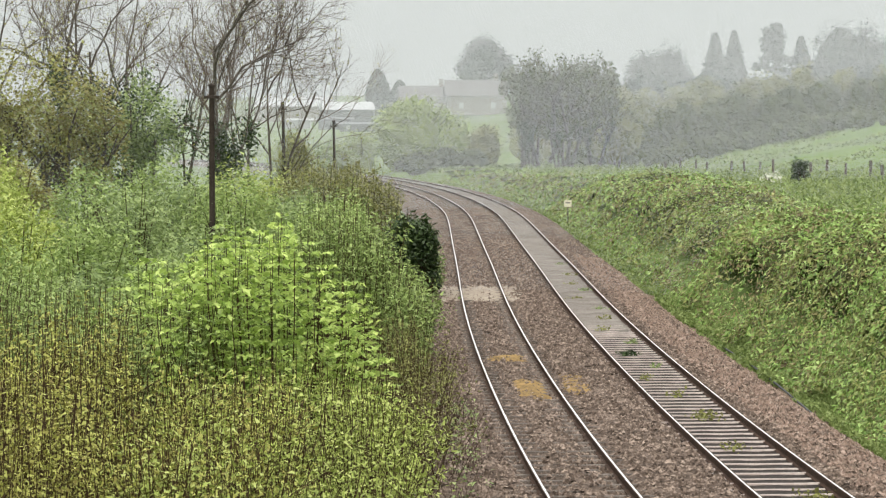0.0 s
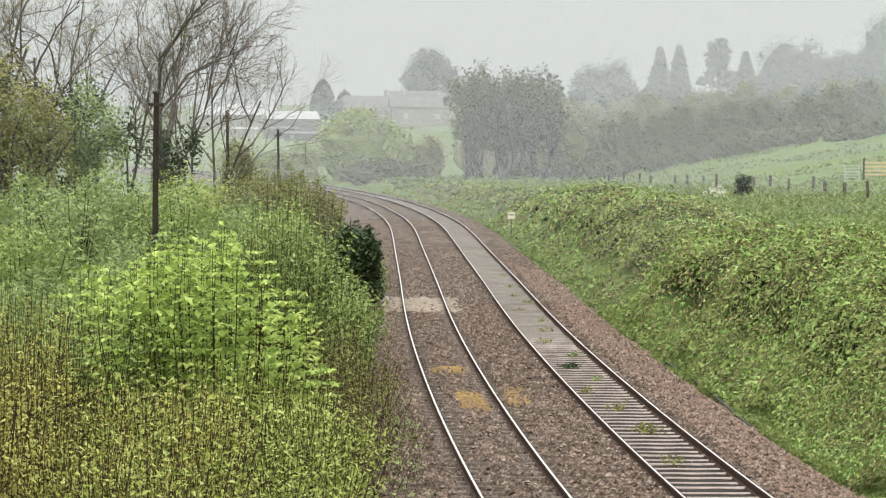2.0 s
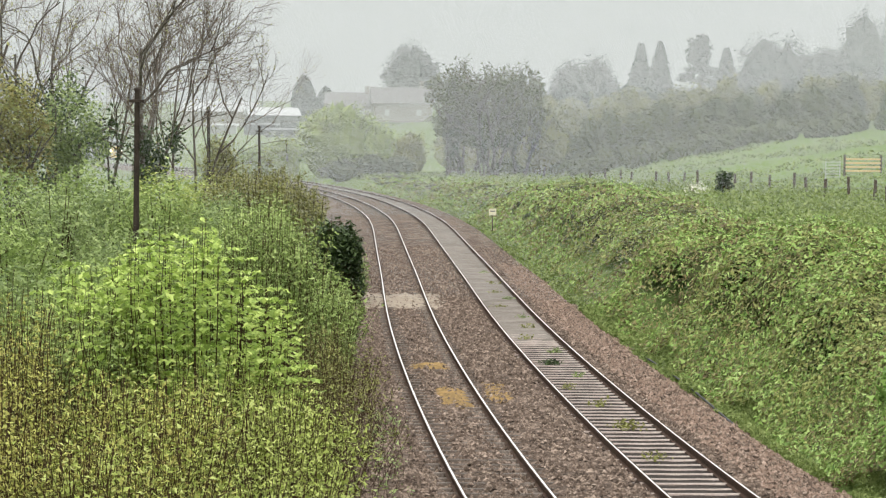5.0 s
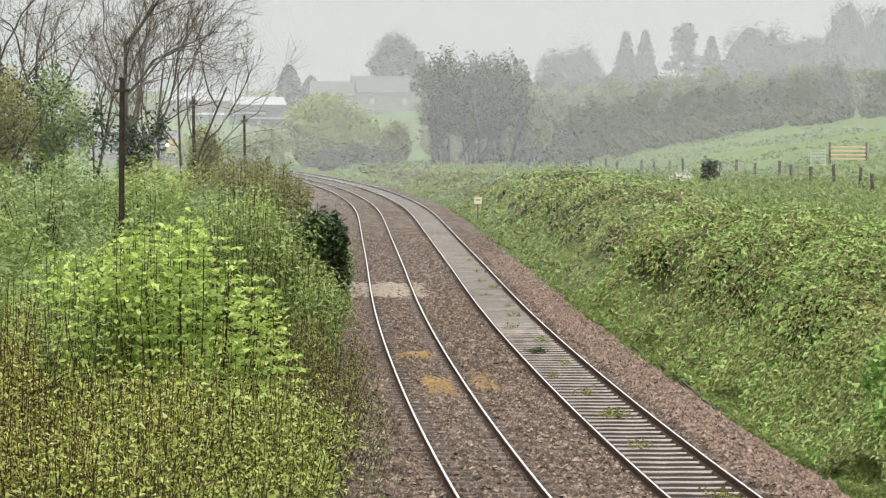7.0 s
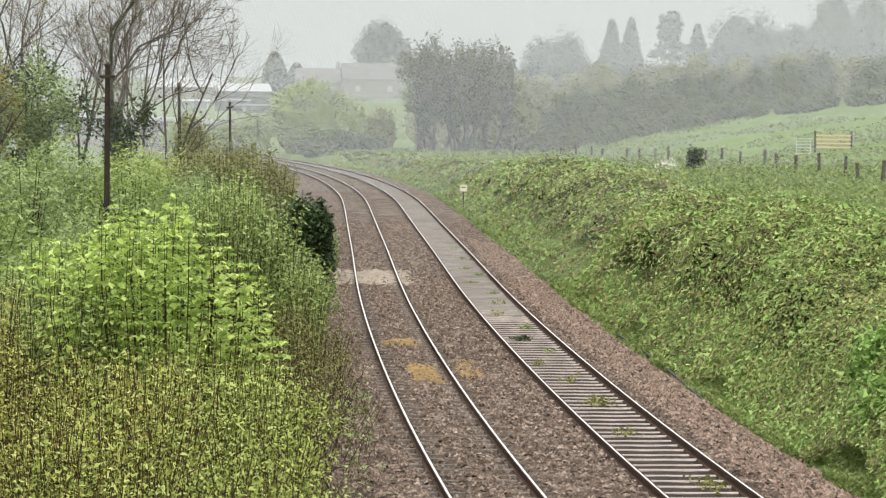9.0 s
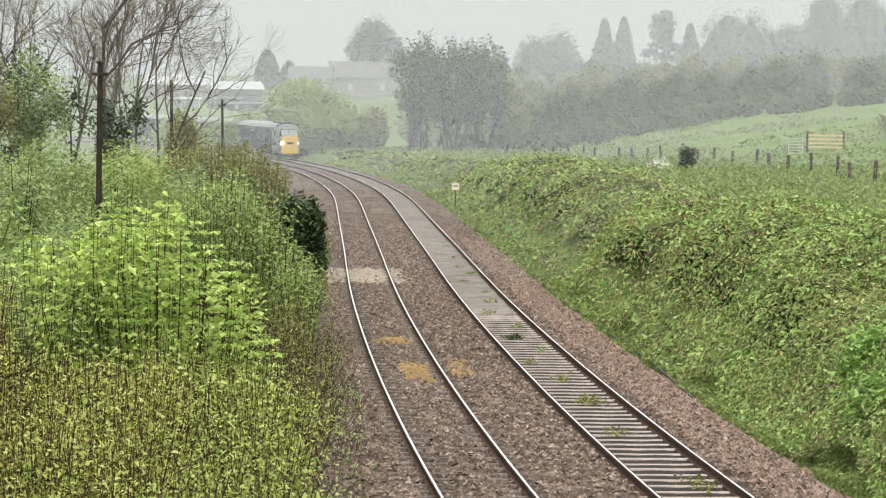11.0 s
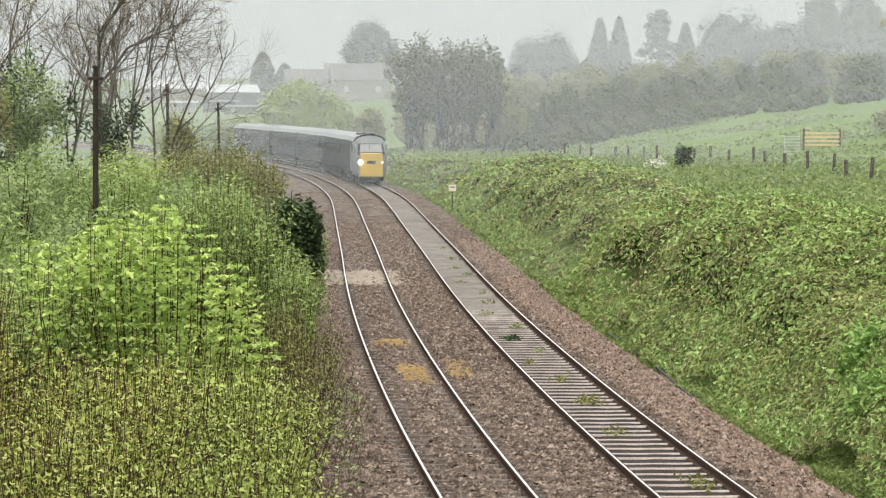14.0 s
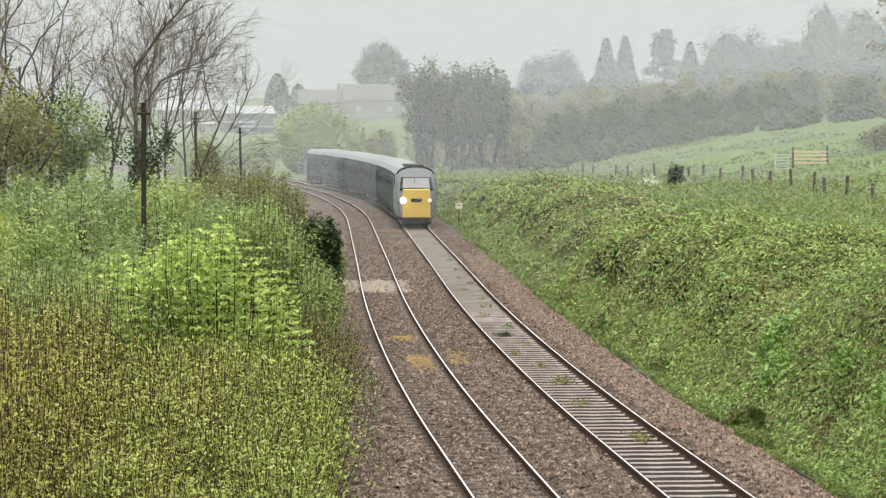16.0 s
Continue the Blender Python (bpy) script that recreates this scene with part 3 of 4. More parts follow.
# sparse twigs at the edge of the ballast
thicket("sparse_twigs", "sparse brown twigs with few leaves at the ballast edge", -1.6, 0.15, 50, 68, lambda x, y: 1.9 - 1.0 * smooth_step(-0.9, 0.1, x) + 0.3 * math.sin(y), 260, 26, 0.04, L_OLIVE, 0.35, 0.009, side=2)
thicket("low_weeds", "low green weeds at the ballast edge", -1.1, 0.75, 43, 64, lambda x, y: 0.1 + 0.35 * max(0, math.sin(y * 1.9 + x * 3)), 420, 16, 0.05, L_GREEN, 0.12, 0.006)


def sycamore(x, y, top, n, label):
    """Upright young shoots with tiers of drooping broad leaves in pairs."""
    z = ground_at(x, y)
    root = thing("sycamore", x, y, z, label, "tree")
    st, C = [], []
    for i in range(n):
        px, py = rng.uniform(-1.9, 1.95), rng.uniform(-2.4, 1.8)
        t = (top - z) * (1.02 - 0.05 * rng.random()) - 0.25 * max(0, px) - 1.0 * max(0, px - 0.5) - 0.8 * max(0, -px - 0.8) - 0.12 * abs(py) - 0.9 * rng.random() ** 2
        P = np.array([[px * 0.6, py * 0.6, 0.2], [px * 0.85, py * 0.85, t * 0.5], [px, py, t * 0.8], [px + 0.05 * rng.normal(), py, t]])
        st.append((P, np.array([0.014, 0.011, 0.008, 0.004])))
        zz = t - 0.17 * rng.random()
        while zz > t - 4.0 and zz > 0.7:
            f = zz / t
            b = P[2] + (P[3] - P[2]) * (f - 0.8) / 0.2 if f > 0.8 else P[1] + (P[2] - P[1]) * max(0, f - 0.5) / 0.3
            r = 0.06 + 0.2 * min(1, (t - zz) / 0.5 + 0.2)
            a0 = rng.uniform(0, 6.28)
            for k in range(11):
                a = a0 + k * 0.57 + 0.3 * rng.normal()
                C.append([b[0] + r * math.cos(a), b[1] + r * math.sin(a), zz - 0.04 * rng.random() - 0.1 * r])
            zz -= 0.17 + 0.1 * rng.random()
    piece("foliage", *leaves(np.array(C), 0.084, 2.0, 0.35, 1.25), L_SYC, root, "broad yellow-green leaves in tiers", stuff=True)
    piece("shoot", *tubes(st, 4), MAT_STEM, root, stuff=True)


sycamore(-2.9, 52, 4.55, 85, "young sycamore with upright shoots and yellow-green leaves")
sycamore(-4.6, 55, 3.9, 22, "small sycamore sapling in the thicket")
# willows behind
thicket("willow_bush", "light green willow bush of upright thin shoots", -3.7, -0.5, 71, 83, lambda x, y: 3.75 - 1.25 * max(0.0, x + 2.4) + 0.25 * math.sin(x * 2.3 + y) - 0.3 * smooth_step(-2.6, -3.7, x), 1000, 54, 0.062, L_WILLOW, 0.3, 0.012, side=4)
shrub(-1.3, 108, 0.95, 1.5, 2.85, L_DARK, 5200, 0.1, "dark evergreen bush beside the ballast", "evergreen_bush", 25)
shrub(-0.75, 106, 0.62, 1.3, 2.4, L_DARK, 3600, 0.1, "small dark evergreen bush beside the ballast", "evergreen_bush", 25)
shrub(-0.45, 109, 0.5, 1.2, 1.5, L_GREEN, 1500, 0.08, "low weeds beside the evergreen bush", "bush", 20)
thicket("olive_bush", "rounded olive-brown bush of fine upright twigs", -6.6, -1.9, 118, 130, lambda x, y: 3.75 - 0.28 * ((x + 4.6) / 1.5) ** 2 + 0.15 * math.sin(x * 3), 650, 46, 0.08, L_OLIVE, 0.3, 0.012, side=4)
shrub(-3.4, 96, 1.2, 4, 2.6, L_WILLOW, 5000, 0.1, "light green bush at the foot of the line", "bush")
MID = [(-11.2, 75, 1.8, 3, 2.9, L_WILLOW), (-8.6, 72, 1.7, 3, 2.6, L_GREEN), (-6.4, 80, 2.0, 3, 3.3, L_GREEN), (-8.9, 108, 1.9, 3, 4.0, L_GREEN),
       (-12.6, 88, 2.0, 3, 3.6, L_FRESH), (-10.4, 100, 2.2, 3, 4.0, L_GREEN), (-15.2, 102, 1.6, 3, 5.2, L_FRESH), (-7.2, 104, 2.2, 3, 4.2, L_WILLOW),
       (-9.4, 66, 1.6, 2.5, 2.3, L_GREEN), (-4.9, 98, 1.8, 3, 3.4, L_GREEN), (-8.0, 125, 2.4, 3, 4.4, L_FRESH), (-11.5, 122, 2.2, 3, 4.3, L_WILLOW), (-6.3, 66, 1.6, 2.5, 2.9, L_WILLOW),
       (-13.2, 112, 2.2, 3, 4.2, L_WILLOW), (-5.2, 112, 1.6, 3, 3.3, L_GREEN), (-9.8, 82, 2.0, 3, 3.5, L_WILLOW), (-14.0, 95, 2.0, 3, 3.2, L_GREEN), (-3.8, 88, 1.5, 3, 3.1, L_WILLOW)]
for x, y, rx, ry, top, mat in MID:
    what = {L_GREEN: "green hawthorn bush in young leaf", L_WILLOW: "pale green willow bush", L_FRESH: "bright green leafy bush"}[mat]
    shrub(x, y, rx, ry, top, mat, 6500, 0.06 + y * 0.0002, what + " in the thicket", "bush", 60)

# trees on the inside of the curve
bare_tree(-11.5, 150, 15.5, 0.4, "tall bare tree with ivy up its trunk", 1, 0.0, 2600, 0.42, L_BROWN, 700, 0.06, 4, 6, 0.55)
bare_tree(-9.6, 153, 13.5, 0.42, "bare spreading tree of several thin stems", 4, 0.05, 300, 0.25, L_BROWN, 1200, 0.06, 4, 4, 0.55)
bare_tree(-21.8, 160, 17.0, 0.36, "tall bare tree in thin bud", 1, 0.03, 500, 0.4, L_BROWN, 700, 0.07, 4, 4, 0.55)
bare_tree(-20.0, 158, 17.0, 0.4, "tall bare tree with ivy on its limbs", 1, -0.02, 2200, 0.6, L_BROWN, 700, 0.07, 4, 4, 0.55)
bare_tree(-17.6, 156, 15.5, 0.4, "bare tree thick with dark ivy", 2, 0.0, 4200, 0.62, L_BROWN, 600, 0.07, 4, 4, 0.55)
bare_tree(-15.2, 162, 15.0, 0.36, "slender bare tree beside the thicket", 2, 0.0, 300, 0.3, L_BROWN, 1200, 0.07, 4, 5, 0.55)
bare_tree(-24.5, 156, 16.0, 0.36, "tall bare tree in thin bud", 1, 0.0, 500, 0.4, L_BROWN, 600, 0.07, 4, 4, 0.55)


def leafy_tree(x, y, rx, ry, low, top, leaf, n, size, label, trunks=3, z=None, lumps=12, hollow=0.5, name="tree"):
    z = ground_at(x, y) - 0.05 if z is None else z
    root = thing(name, x, y, z, label, "tree")
    lobes = ((0.8, 0, 0.08), (0.6, -0.45, -0.12), (0.6, 0.45, -0.1), (0.55, 0.0, -0.22))
    far = y > 280
    if far:
        n, size = int(n * 1.6), size * 0.7
    c = np.concatenate([blob_points(n // 4, rx * f, ry * f, (top - low) / 2 * f, lumps, hollow, 0.45) + [dx * rx, 0, (low + top) / 2 - z + dz * (top - low)]
                        for f, dx, dz in lobes])
    V, F = leaves(c, size, 1.2 if far else 0.4, blade=size > 0.15 or far)
    if far:
        for f, dx, dz in lobes:
            V2, F2 = crown_heart(rx * f * 0.7, ry * f * 0.7, (top - low) / 2 * f * 0.72, [dx * rx, 0, (low + top) / 2 - z + dz * (top - low)])
            F = np.concatenate([F, F2 + len(V)])
            V = np.concatenate([V, V2])
    piece("crown", V, F, leaf, root, stuff=True)
    paths = []
    for i in range(trunks):
        a = (i + 0.5) / trunks * 2 - 1
        r = 0.05 + 0.014 * (top - z)
        e = np.array([a * rx * 0.5, 0.2 * rng.normal(), (low + top) / 2 - z])
        paths.append((np.array([[a * rx * 0.15, 0, -0.2], e * [0.6, 1, 0.45], e]), np.array([r, r * 0.75, r * 0.35])))
        for _ in range(5):
            f = e * rng.uniform(0.5, 0.95)
            g = f + [rng.normal() * rx * 0.4, rng.normal() * ry * 0.3, rng.uniform(0.1, 0.4) * (top - low)]
            paths.append((np.array([f, (f + g) / 2 + [0, 0, 0.1], g]), np.array([r * 0.4, r * 0.25, r * 0.1])))
    piece("trunk", *tubes(paths, 5), MAT_BARK, root, smooth=True)
    return root


for x, y, rx, low, top, leaf, lab in ((-18.8, 128, 2.1, 2.6, 9.9, L_BROWN, "tree in bronze young leaf"), (-16.9, 130, 2.0, 2.0, 9.4, L_BROWN, "tree in bronze young leaf"),
                                      (-15.4, 131, 1.7, 1.5, 8.6, L_BROWN, "small tree in bronze young leaf"), (-13.4, 133, 1.7, 2.2, 8.2, L_GREEN, "small tree in dull green leaf"),
                                      (-20.6, 132, 1.8, 1.5, 7.4, L_BROWN, "tree in bronze young leaf"), (-17.5, 122, 1.8, 0.8, 4.6, L_BROWN, "bush in bronze young leaf")):
    leafy_tree(x, y, rx, 1.6, low, top, leaf, 5000, 0.1, lab, 3)
shrub(-8.6, 171, 1.3, 2, 5.2, L_OLIVE, 3600, 0.12, "ivy-grown bush round a pole", "bush", 80)


# telegraph poles along the line
def pole(x, y, top, lean, steps, label):
    z = ground_at(x, y) - 0.1
    root = thing("telegraph_pole", x, y, z, label, "pole", "telegraph poles beside the line")
    h = top - z
    P = np.array([[0, 0, 0], [lean * 0.5, 0, h * 0.5], [lean, 0, h]])
    piece("post", *tubes([(P, [0.11, 0.1, 0.09])], 10), MAT_POLE, root, smooth=True)
    bm = box_bm(0.5, 0.08, 0.1, (lean, -0.12, h - 0.35), 0.01)
    part("arm", bm, MAT_POLE, root)
    cap = [(np.array([[lean, 0, h], [lean, 0, h + 0.06], [lean, 0, h + 0.1]]), [0.14, 0.12, 0.01])]
    piece("cap", *tubes(cap, 10), MAT_POLE, root)
    for dx in (-0.2, 0.2):
        bm = bmesh.new()
        bmesh.ops.create_cone(bm, cap_ends=True, segments=8, radius1=0.045, radius2=0.03, depth=0.14, matrix=Matrix.Translation((lean + dx, -0.12, h - 0.23)))
        part("insulator", bm, MAT_SHED, root)


pole(-7.62, 98, 7.2, 0.03, 0, "dark wooden telegraph pole standing in scrub")
pole(-9.0, 170, 6.9, -0.12, 0, "dark wooden telegraph pole beside an ivy bush")
pole(-7.75, 215, 5.75, -0.12, 0, "dark wooden telegraph pole beside the line")
stay = tagged(new("stay_wire", mesh_of("stay_wire", *tubes([(np.array([[-7.85, 215, 5.2], [-9.4, 215, 0.4]]), [0.02, 0.02])], 4), MAT_WIRE)), "thin steel stay wire of a pole", "wire")


# ---- the right-hand bank ----
def cover(name, label, n, s0, s1, o0, o1, size, mat, rise, up=0.7, bias=1.6, keep=None, category="grass"):
    s = thinning(n, s0, s1, 48)
    o = rng.uniform(o0, o1, n)
    if keep is not None:
        ok = keep(s, o)
        s, o = s[ok], o[ok]
    P = on_line(s, o)
    P[:, 2] += land(s, o) + rise * rng.random(len(s)) * (0.4 + drift(s, o, 1.5, 4))
    ob = new(name, mesh_of(name, *leaves(P, size * ((s + 48) / 48) ** 0.8, up, blade=True), mat))
    return tagged(ob, label, category, kind="stuff")


def thinning(n, near, far, y0):
    """Places along the line, closer together near its start."""
    a, b = 1 / (near + y0), 1 / (far + y0)
    return 1 / (a - rng.random(n) * (a - b)) - y0


def brambles(name, label, n, near, far, o0, o1, size, mat, keep, lift=0.1):
    """Leaves over the brambles' mounds, facing outwards."""
    s = thinning(n, near, far, 48)
    o = o0 + (np.minimum(o1, 0.23 * (s + 48) - 2.5) - o0) * rng.random(n)
    # leaves thin out in the mounds' creases, so the dark sheet shows there
    ok = keep(s, o) & (o > 3.25 + 0.35 * np.sin(s * 0.4)) & (rng.random(n) > 0.8 * smooth_step(8, 14, o + 0.02 * s)) & (domes(s, o, 4.4, 3.0) + 0.6 * domes(s, o, 1.4, 8.0) + 0.75 * rng.random(n) ** 2 + 0.7 * (o < 5.2) + 0.3 * (s > 110) + 0.3 * (s < 22) > 0.76)
    s, o = s[ok], o[ok]
    h = lambda a, b: land(a, b) + bramble_top(a, b)
    z = h(s, o)
    gs, go = (h(s + 0.1, o) - z) / 0.1, (h(s, o + 0.1) - z) / 0.1
    a = np.interp(s, S, turn)
    N = np.stack([-go * np.cos(a) + gs * np.sin(a), -gs * np.cos(a) - go * np.sin(a), np.ones(len(s))], -1)
    N /= np.linalg.norm(N, axis=1)[:, None]
    P = on_line(s, o)
    P[:, 2] += z
    P += N * (rng.random(len(s)) ** 2 * lift * 2 - 0.03)[:, None] + rng.normal(size=P.shape) * 0.03
    ob = new(name, mesh_of(name, *leaves(P, size * ((s + 48) / 48) ** 0.7, 0.3, facing=N, blade=True), mat))
    return tagged(ob, label, "brambles", kind="stuff")


# added dark sheet: paints the shade between and below the bramble leaves
under = sheet(np.concatenate([np.arange(-20, 80, 0.35), np.arange(80, 270, 0.9)]), np.arange(5.3, 16.0, 0.35), lambda s, o: land(s, o) + bramble_top(s, o) - 0.15, "bramble_shade_sheet", MAT_UNDER)
tagged(under, "dark sheet under the bramble mounds, shade painted into its colour", "brambles", kind="structure")
brown = lambda s, o: drift(s, o, 9, 21)
brambles("brambles", "tangled olive-brown brambles on the bank", 400000, -14, 265, 3.2, 22, 0.054, L_BRAMBLE, lambda s, o: brown(s, o) + 0.12 * rng.normal(size=s.shape) < 0.62)
# bright patches; their lighter leaves also gather on mound tops as painted highlights
brambles("bright_brambles", "bright green bramble patches, with highlights painted on the mound tops", 260000, -14, 265, 3.3, 20, 0.054, L_BRIGHT, lambda s, o: (0.7 * drift(s, o, 7, 5) + 0.45 * domes(s, o, 1.4, 8.0) + 0.3 * domes(s, o, 4.4, 3.0) + 0.08 * rng.normal(size=s.shape)) > 0.82, 0.2)
brambles("old_brambles", "dull brown old bramble stems and leaves on the bank", 260000, -14, 240, 3.3, 20, 0.05, L_OLD, lambda s, o: brown(s, o) + 0.12 * rng.normal(size=s.shape) > 0.42, 0.12)
cover("bank_grass", "long fresh grass along the bank's foot", 100000, -18, 260, 2.75, 4.1, 0.045, L_GRASS, 0.3, up=0.0, bias=1.4, keep=lambda s, o: (o > 3.05 + 0.25 * np.sin(s * 0.33) + 0.3 * np.sin(s * 1.1)))
cover("upper_grass", "rough grass on the top of the bank", 170000, 10, 300, 7, 30, 0.07, L_GRASS, 0.55, up=0.0, bias=1.0)
meadow = sheet(np.arange(40, 320, 3.0), np.arange(29.2, 130, 2.4), lambda s, o: land(s, o) + 0.03, "meadow", MAT_MEADOW)
tagged(meadow, "smooth bright green meadow rising behind the fence", "meadow", kind="structure")
cover("meadow_grass", "tufts of rough grass in the field", 30000, 120, 320, 29, 60, 0.07, L_GRASS, 0.25, up=0.3, bias=1.0, keep=lambda s, o: drift(s, o, 9, 2) > 0.45)
for s, o, r, top in ((9, 5.7, 1.4, 1.75), (13, 7.0, 1.3, 1.7), (5, 5.1, 1.4, 1.6), (1, 5.7, 1.4, 1.8), (-4, 5.6, 1.3, 1.6)):
    x, y, z = on_line(s, o)
    z += float(land(s, o))
    shrub(x, y, r, r * 1.3, z + top, L_ELDER, 7000, 0.085, "bright green elder bush on the bank", "bush", 30, z=z - 0.1)
x, y, z = on_line(163, 21.5)
shrub(x, y, 0.6, 0.6, 2.9, L_DARK, 900, 0.14, "small dark bush by the fence", "bush", 10)
x, y, z = on_line(156, 18.5)
shrub(x, y, 0.9, 1.0, 2.3, MAT_BLOSSOM, 260, 0.1, "white flowering bush on the bank", "bush", 10)
# weeds between the rails of the right-hand track
for s, o, w, n, mat in ((31.5, -0.1, 0.24, 170, L_DARK), (14.5, 0.05, 0.28, 170, L_OLIVE), (19.5, 0.0, 0.2, 70, L_OLIVE), (27.5, 0.25, 0.12, 60, L_GREEN), (0.8, 0.3, 0.3, 110, L_OLIVE), (46, 0.2, 0.22, 60, L_OLIVE), (57, -0.2, 0.22, 50, L_OLIVE), (66, 0.1, 0.22, 50, L_OLIVE), (36, 0.35, 0.18, 60, L_GREEN), (41, -0.2, 0.2, 50, L_OLIVE), (51, 0.35, 0.2, 70, L_GREEN), (62, 0.4, 0.2, 70, L_GREEN), (73, 0.35, 0.24, 70, L_OLIVE), (82, 0.4, 0.24, 60, L_GREEN), (24, -0.3, 0.14, 50, L_OLIVE), (8.5, -0.1, 0.2, 70, L_OLIVE)):
    p = on_line(s, o, -0.14)
    root = thing("weed", *p, "tuft of green weeds between the rails", "weed", "weeds between the rails")
    c = rng.normal(size=(n, 3)) * [w * 0.6, w * 1.3, 0.04] + [0, 0, 0.05]
    c[:, 2] = np.clip(c[:, 2], 0.0, 0.2)
    piece("foliage", *leaves(c, 0.045, 0.2), mat, root, stuff=True)

# trackside cable and sign
cp = on_line(np.linspace(-26, 40, 60), 2.95 + 0.22 * np.sin(np.linspace(0, 9, 60)), 0.0)
cp[:, 2] += -0.42
tagged(new("cable", mesh_of("cable", *tubes([(cp, np.full(60, 0.028))], 6), MAT_CABLE, True)), "black cable lying along the ballast shoulder", "cable")
x, y, z = on_line(138.5, 3.35)
sign = thing("sign", x, y, z - 0.6, "small cream trackside sign on a short post", "sign", rz=-3)
part("plate", box_bm(0.46, 0.03, 0.42, (0, 0, 1.55), 0.006), MAT_SIGN, sign)
part("post", box_bm(0.07, 0.06, 1.5, (0, 0.05, 0.75)), MAT_POST, sign)
part("mark", box_bm(0.3, 0.006, 0.07, (0, -0.019, 1.6)), MAT_SLATE, sign, "dark unreadable bar")

# fence along the field
FENCE = []
for i in range(25):
    s = 84 + i * 7.5 + 1.0 * math.sin(i * 3.1)
    o = 28.2 + 0.3 * math.sin(i * 1.7)
    x, y, z = on_line(s, o)
    z += float(land(s, o))
    p = thing("fence_post", x, y, z - 0.2, "weathered wooden fence post in rough grass", "fence post", "fence posts along the field")
    h = 1.7 + 0.15 * math.sin(i * 2.3)
    part("post", box_bm(0.19, 0.19, h, (0, 0, h / 2), 0.02), MAT_POST, p)
    p.matrix_basis = pose(x, y, z - 0.2, 2 * math.sin(i * 1.3), 3 * math.sin(i * 2.9), 20 * i)
    FENCE.append(np.array([x, y, z]))
for up in (0.45, 0.85, 1.15):
    tagged(new("fence_wire", mesh_of("fence_wire", *tubes([(np.array(FENCE) + [0, 0, up], np.full(len(FENCE), 0.008))], 3), MAT_WIRE)), "thin galvanised fence wire", "wire", "fence wires")

# gates in the field
x, y, z = on_line(206, 41.3)
z += float(land(206, 41.3))
g = thing("timber_rails", x, y, z, "new timber rails between two posts in the field", "fence", rz=4)
for i in range(4):
    part("rail", box_bm(3.1, 0.07, 0.15, (0, -0.08, 0.36 + i * 0.34), 0.01), MAT_TIMBER, g)
for dx in (-1.6, 1.6):
    part("post", box_bm(0.18, 0.18, 1.9, (dx, 0, 0.85), 0.02), MAT_POST, g)
x, y, z = on_line(207, 38.9)
z += float(land(207, 38.9))
g = thing("field_gate", x, y, z, "galvanised metal field gate standing open", "gate", rz=35)
for i in range(6):
    part("bar", box_bm(1.7, 0.05, 0.06, (0, 0, 0.25 + i * 0.26)), MAT_GALV, g)
for dx in (-0.85, 0.85):
    part("stile", box_bm(0.06, 0.06, 1.6, (dx, 0, 0.85)), MAT_GALV, g)

# ---- hedges, woods and buildings beyond ----
def hedge_line(s0, o0, s1, o1, n, height, mat, label, name="hedge_tree", size=0.28, count=2600, rx=2.6):
    for i in range(n):
        f = (i + 0.5) / n
        s, o = s0 + (s1 - s0) * f + 2.5 * rng.normal(), o0 + (o1 - o0) * f
        x, y, z = on_line(s, o)
        z += float(land(s, o))
        h = height * rng.uniform(0.85, 1.12)
        leafy_tree(x, y, rx * rng.uniform(0.85, 1.2), 2.0, z - h * 0.12, z + h, mat, count, size * 1.25, label, 3, z - 0.1, 9, 0.35, name)


hedge_line(294, 27, 318, 92, 18, 6.8, L_FAR, "tall overgrown hedge tree in dull bud", rx=2.9)
hedge_line(330, 26, 350, 98, 14, 7.4, L_OLIVE, "overgrown hedge tree behind the field", rx=3.2, size=0.32)
hedge_line(288, 24, 305, 96, 30, 2.6, L_FAR, "low hedge bush at the field's edge", "hedge_bush", 0.25, 600, 1.7)
# the group of trees at the end of the bank
for dx, dy, h, st in ((9.0, 330, 11.0, 2), (11.4, 334, 12.2, 2), (14.0, 331, 12.0, 3), (17.0, 336, 11.2, 2)):
    bare_tree(dx, dy, h, 0.75, "bare-topped tree with ivy in a roadside group", st, 0.0, 2600, 0.55, L_FAR, 3800, 0.2, 3, 6, 0.45, twig=1.8)
leafy_tree(13.2, 333, 3.8, 2.5, 2.6, 8.2, L_FAR, 4200, 0.3, "ivy-thick tree of a group beyond the line", 4)
leafy_tree(10.2, 336, 3.0, 2.5, 3.4, 9.6, L_FAR, 2600, 0.3, "tree in dull bud of a group beyond the line", 3)
leafy_tree(19.5, 337, 3.6, 2.5, 0.0, 8.6, L_OLIVE, 2600, 0.3, "tree in dull bud of a group beyond the line", 3)
# round willow behind the curve and low scrub along the line
shrub(-4.2, 352, 5.2, 3.5, 8.9, L_FARGREEN, 11000, 0.24, "round pale green willow beyond the curve", "willow", 90, category="tree")
shrub(0.6, 360, 3.4, 3.0, 6.6, L_FARGREEN, 5000, 0.24, "pale green willow beyond the curve", "willow", 60, category="tree")
for x, y, rx, top, mat in ((-9.5, 345, 2.6, 4.2, L_FARGREEN), (-13, 340, 2.4, 3.2, L_WILLOW), (0.5, 340, 2.2, 2.6, L_FAR), (3.6, 342, 2.0, 2.2, L_FAR), (-3, 336, 2.4, 2.0, L_FAR), (5.0, 350, 2.6, 5.2, L_OLIVE), (-18, 350, 3.5, 3.5, L_FARGREEN)):
    shrub(x, y, rx, 2.2, top, mat, 2400, 0.24, "scrub bush beyond the line", "bush", 40)
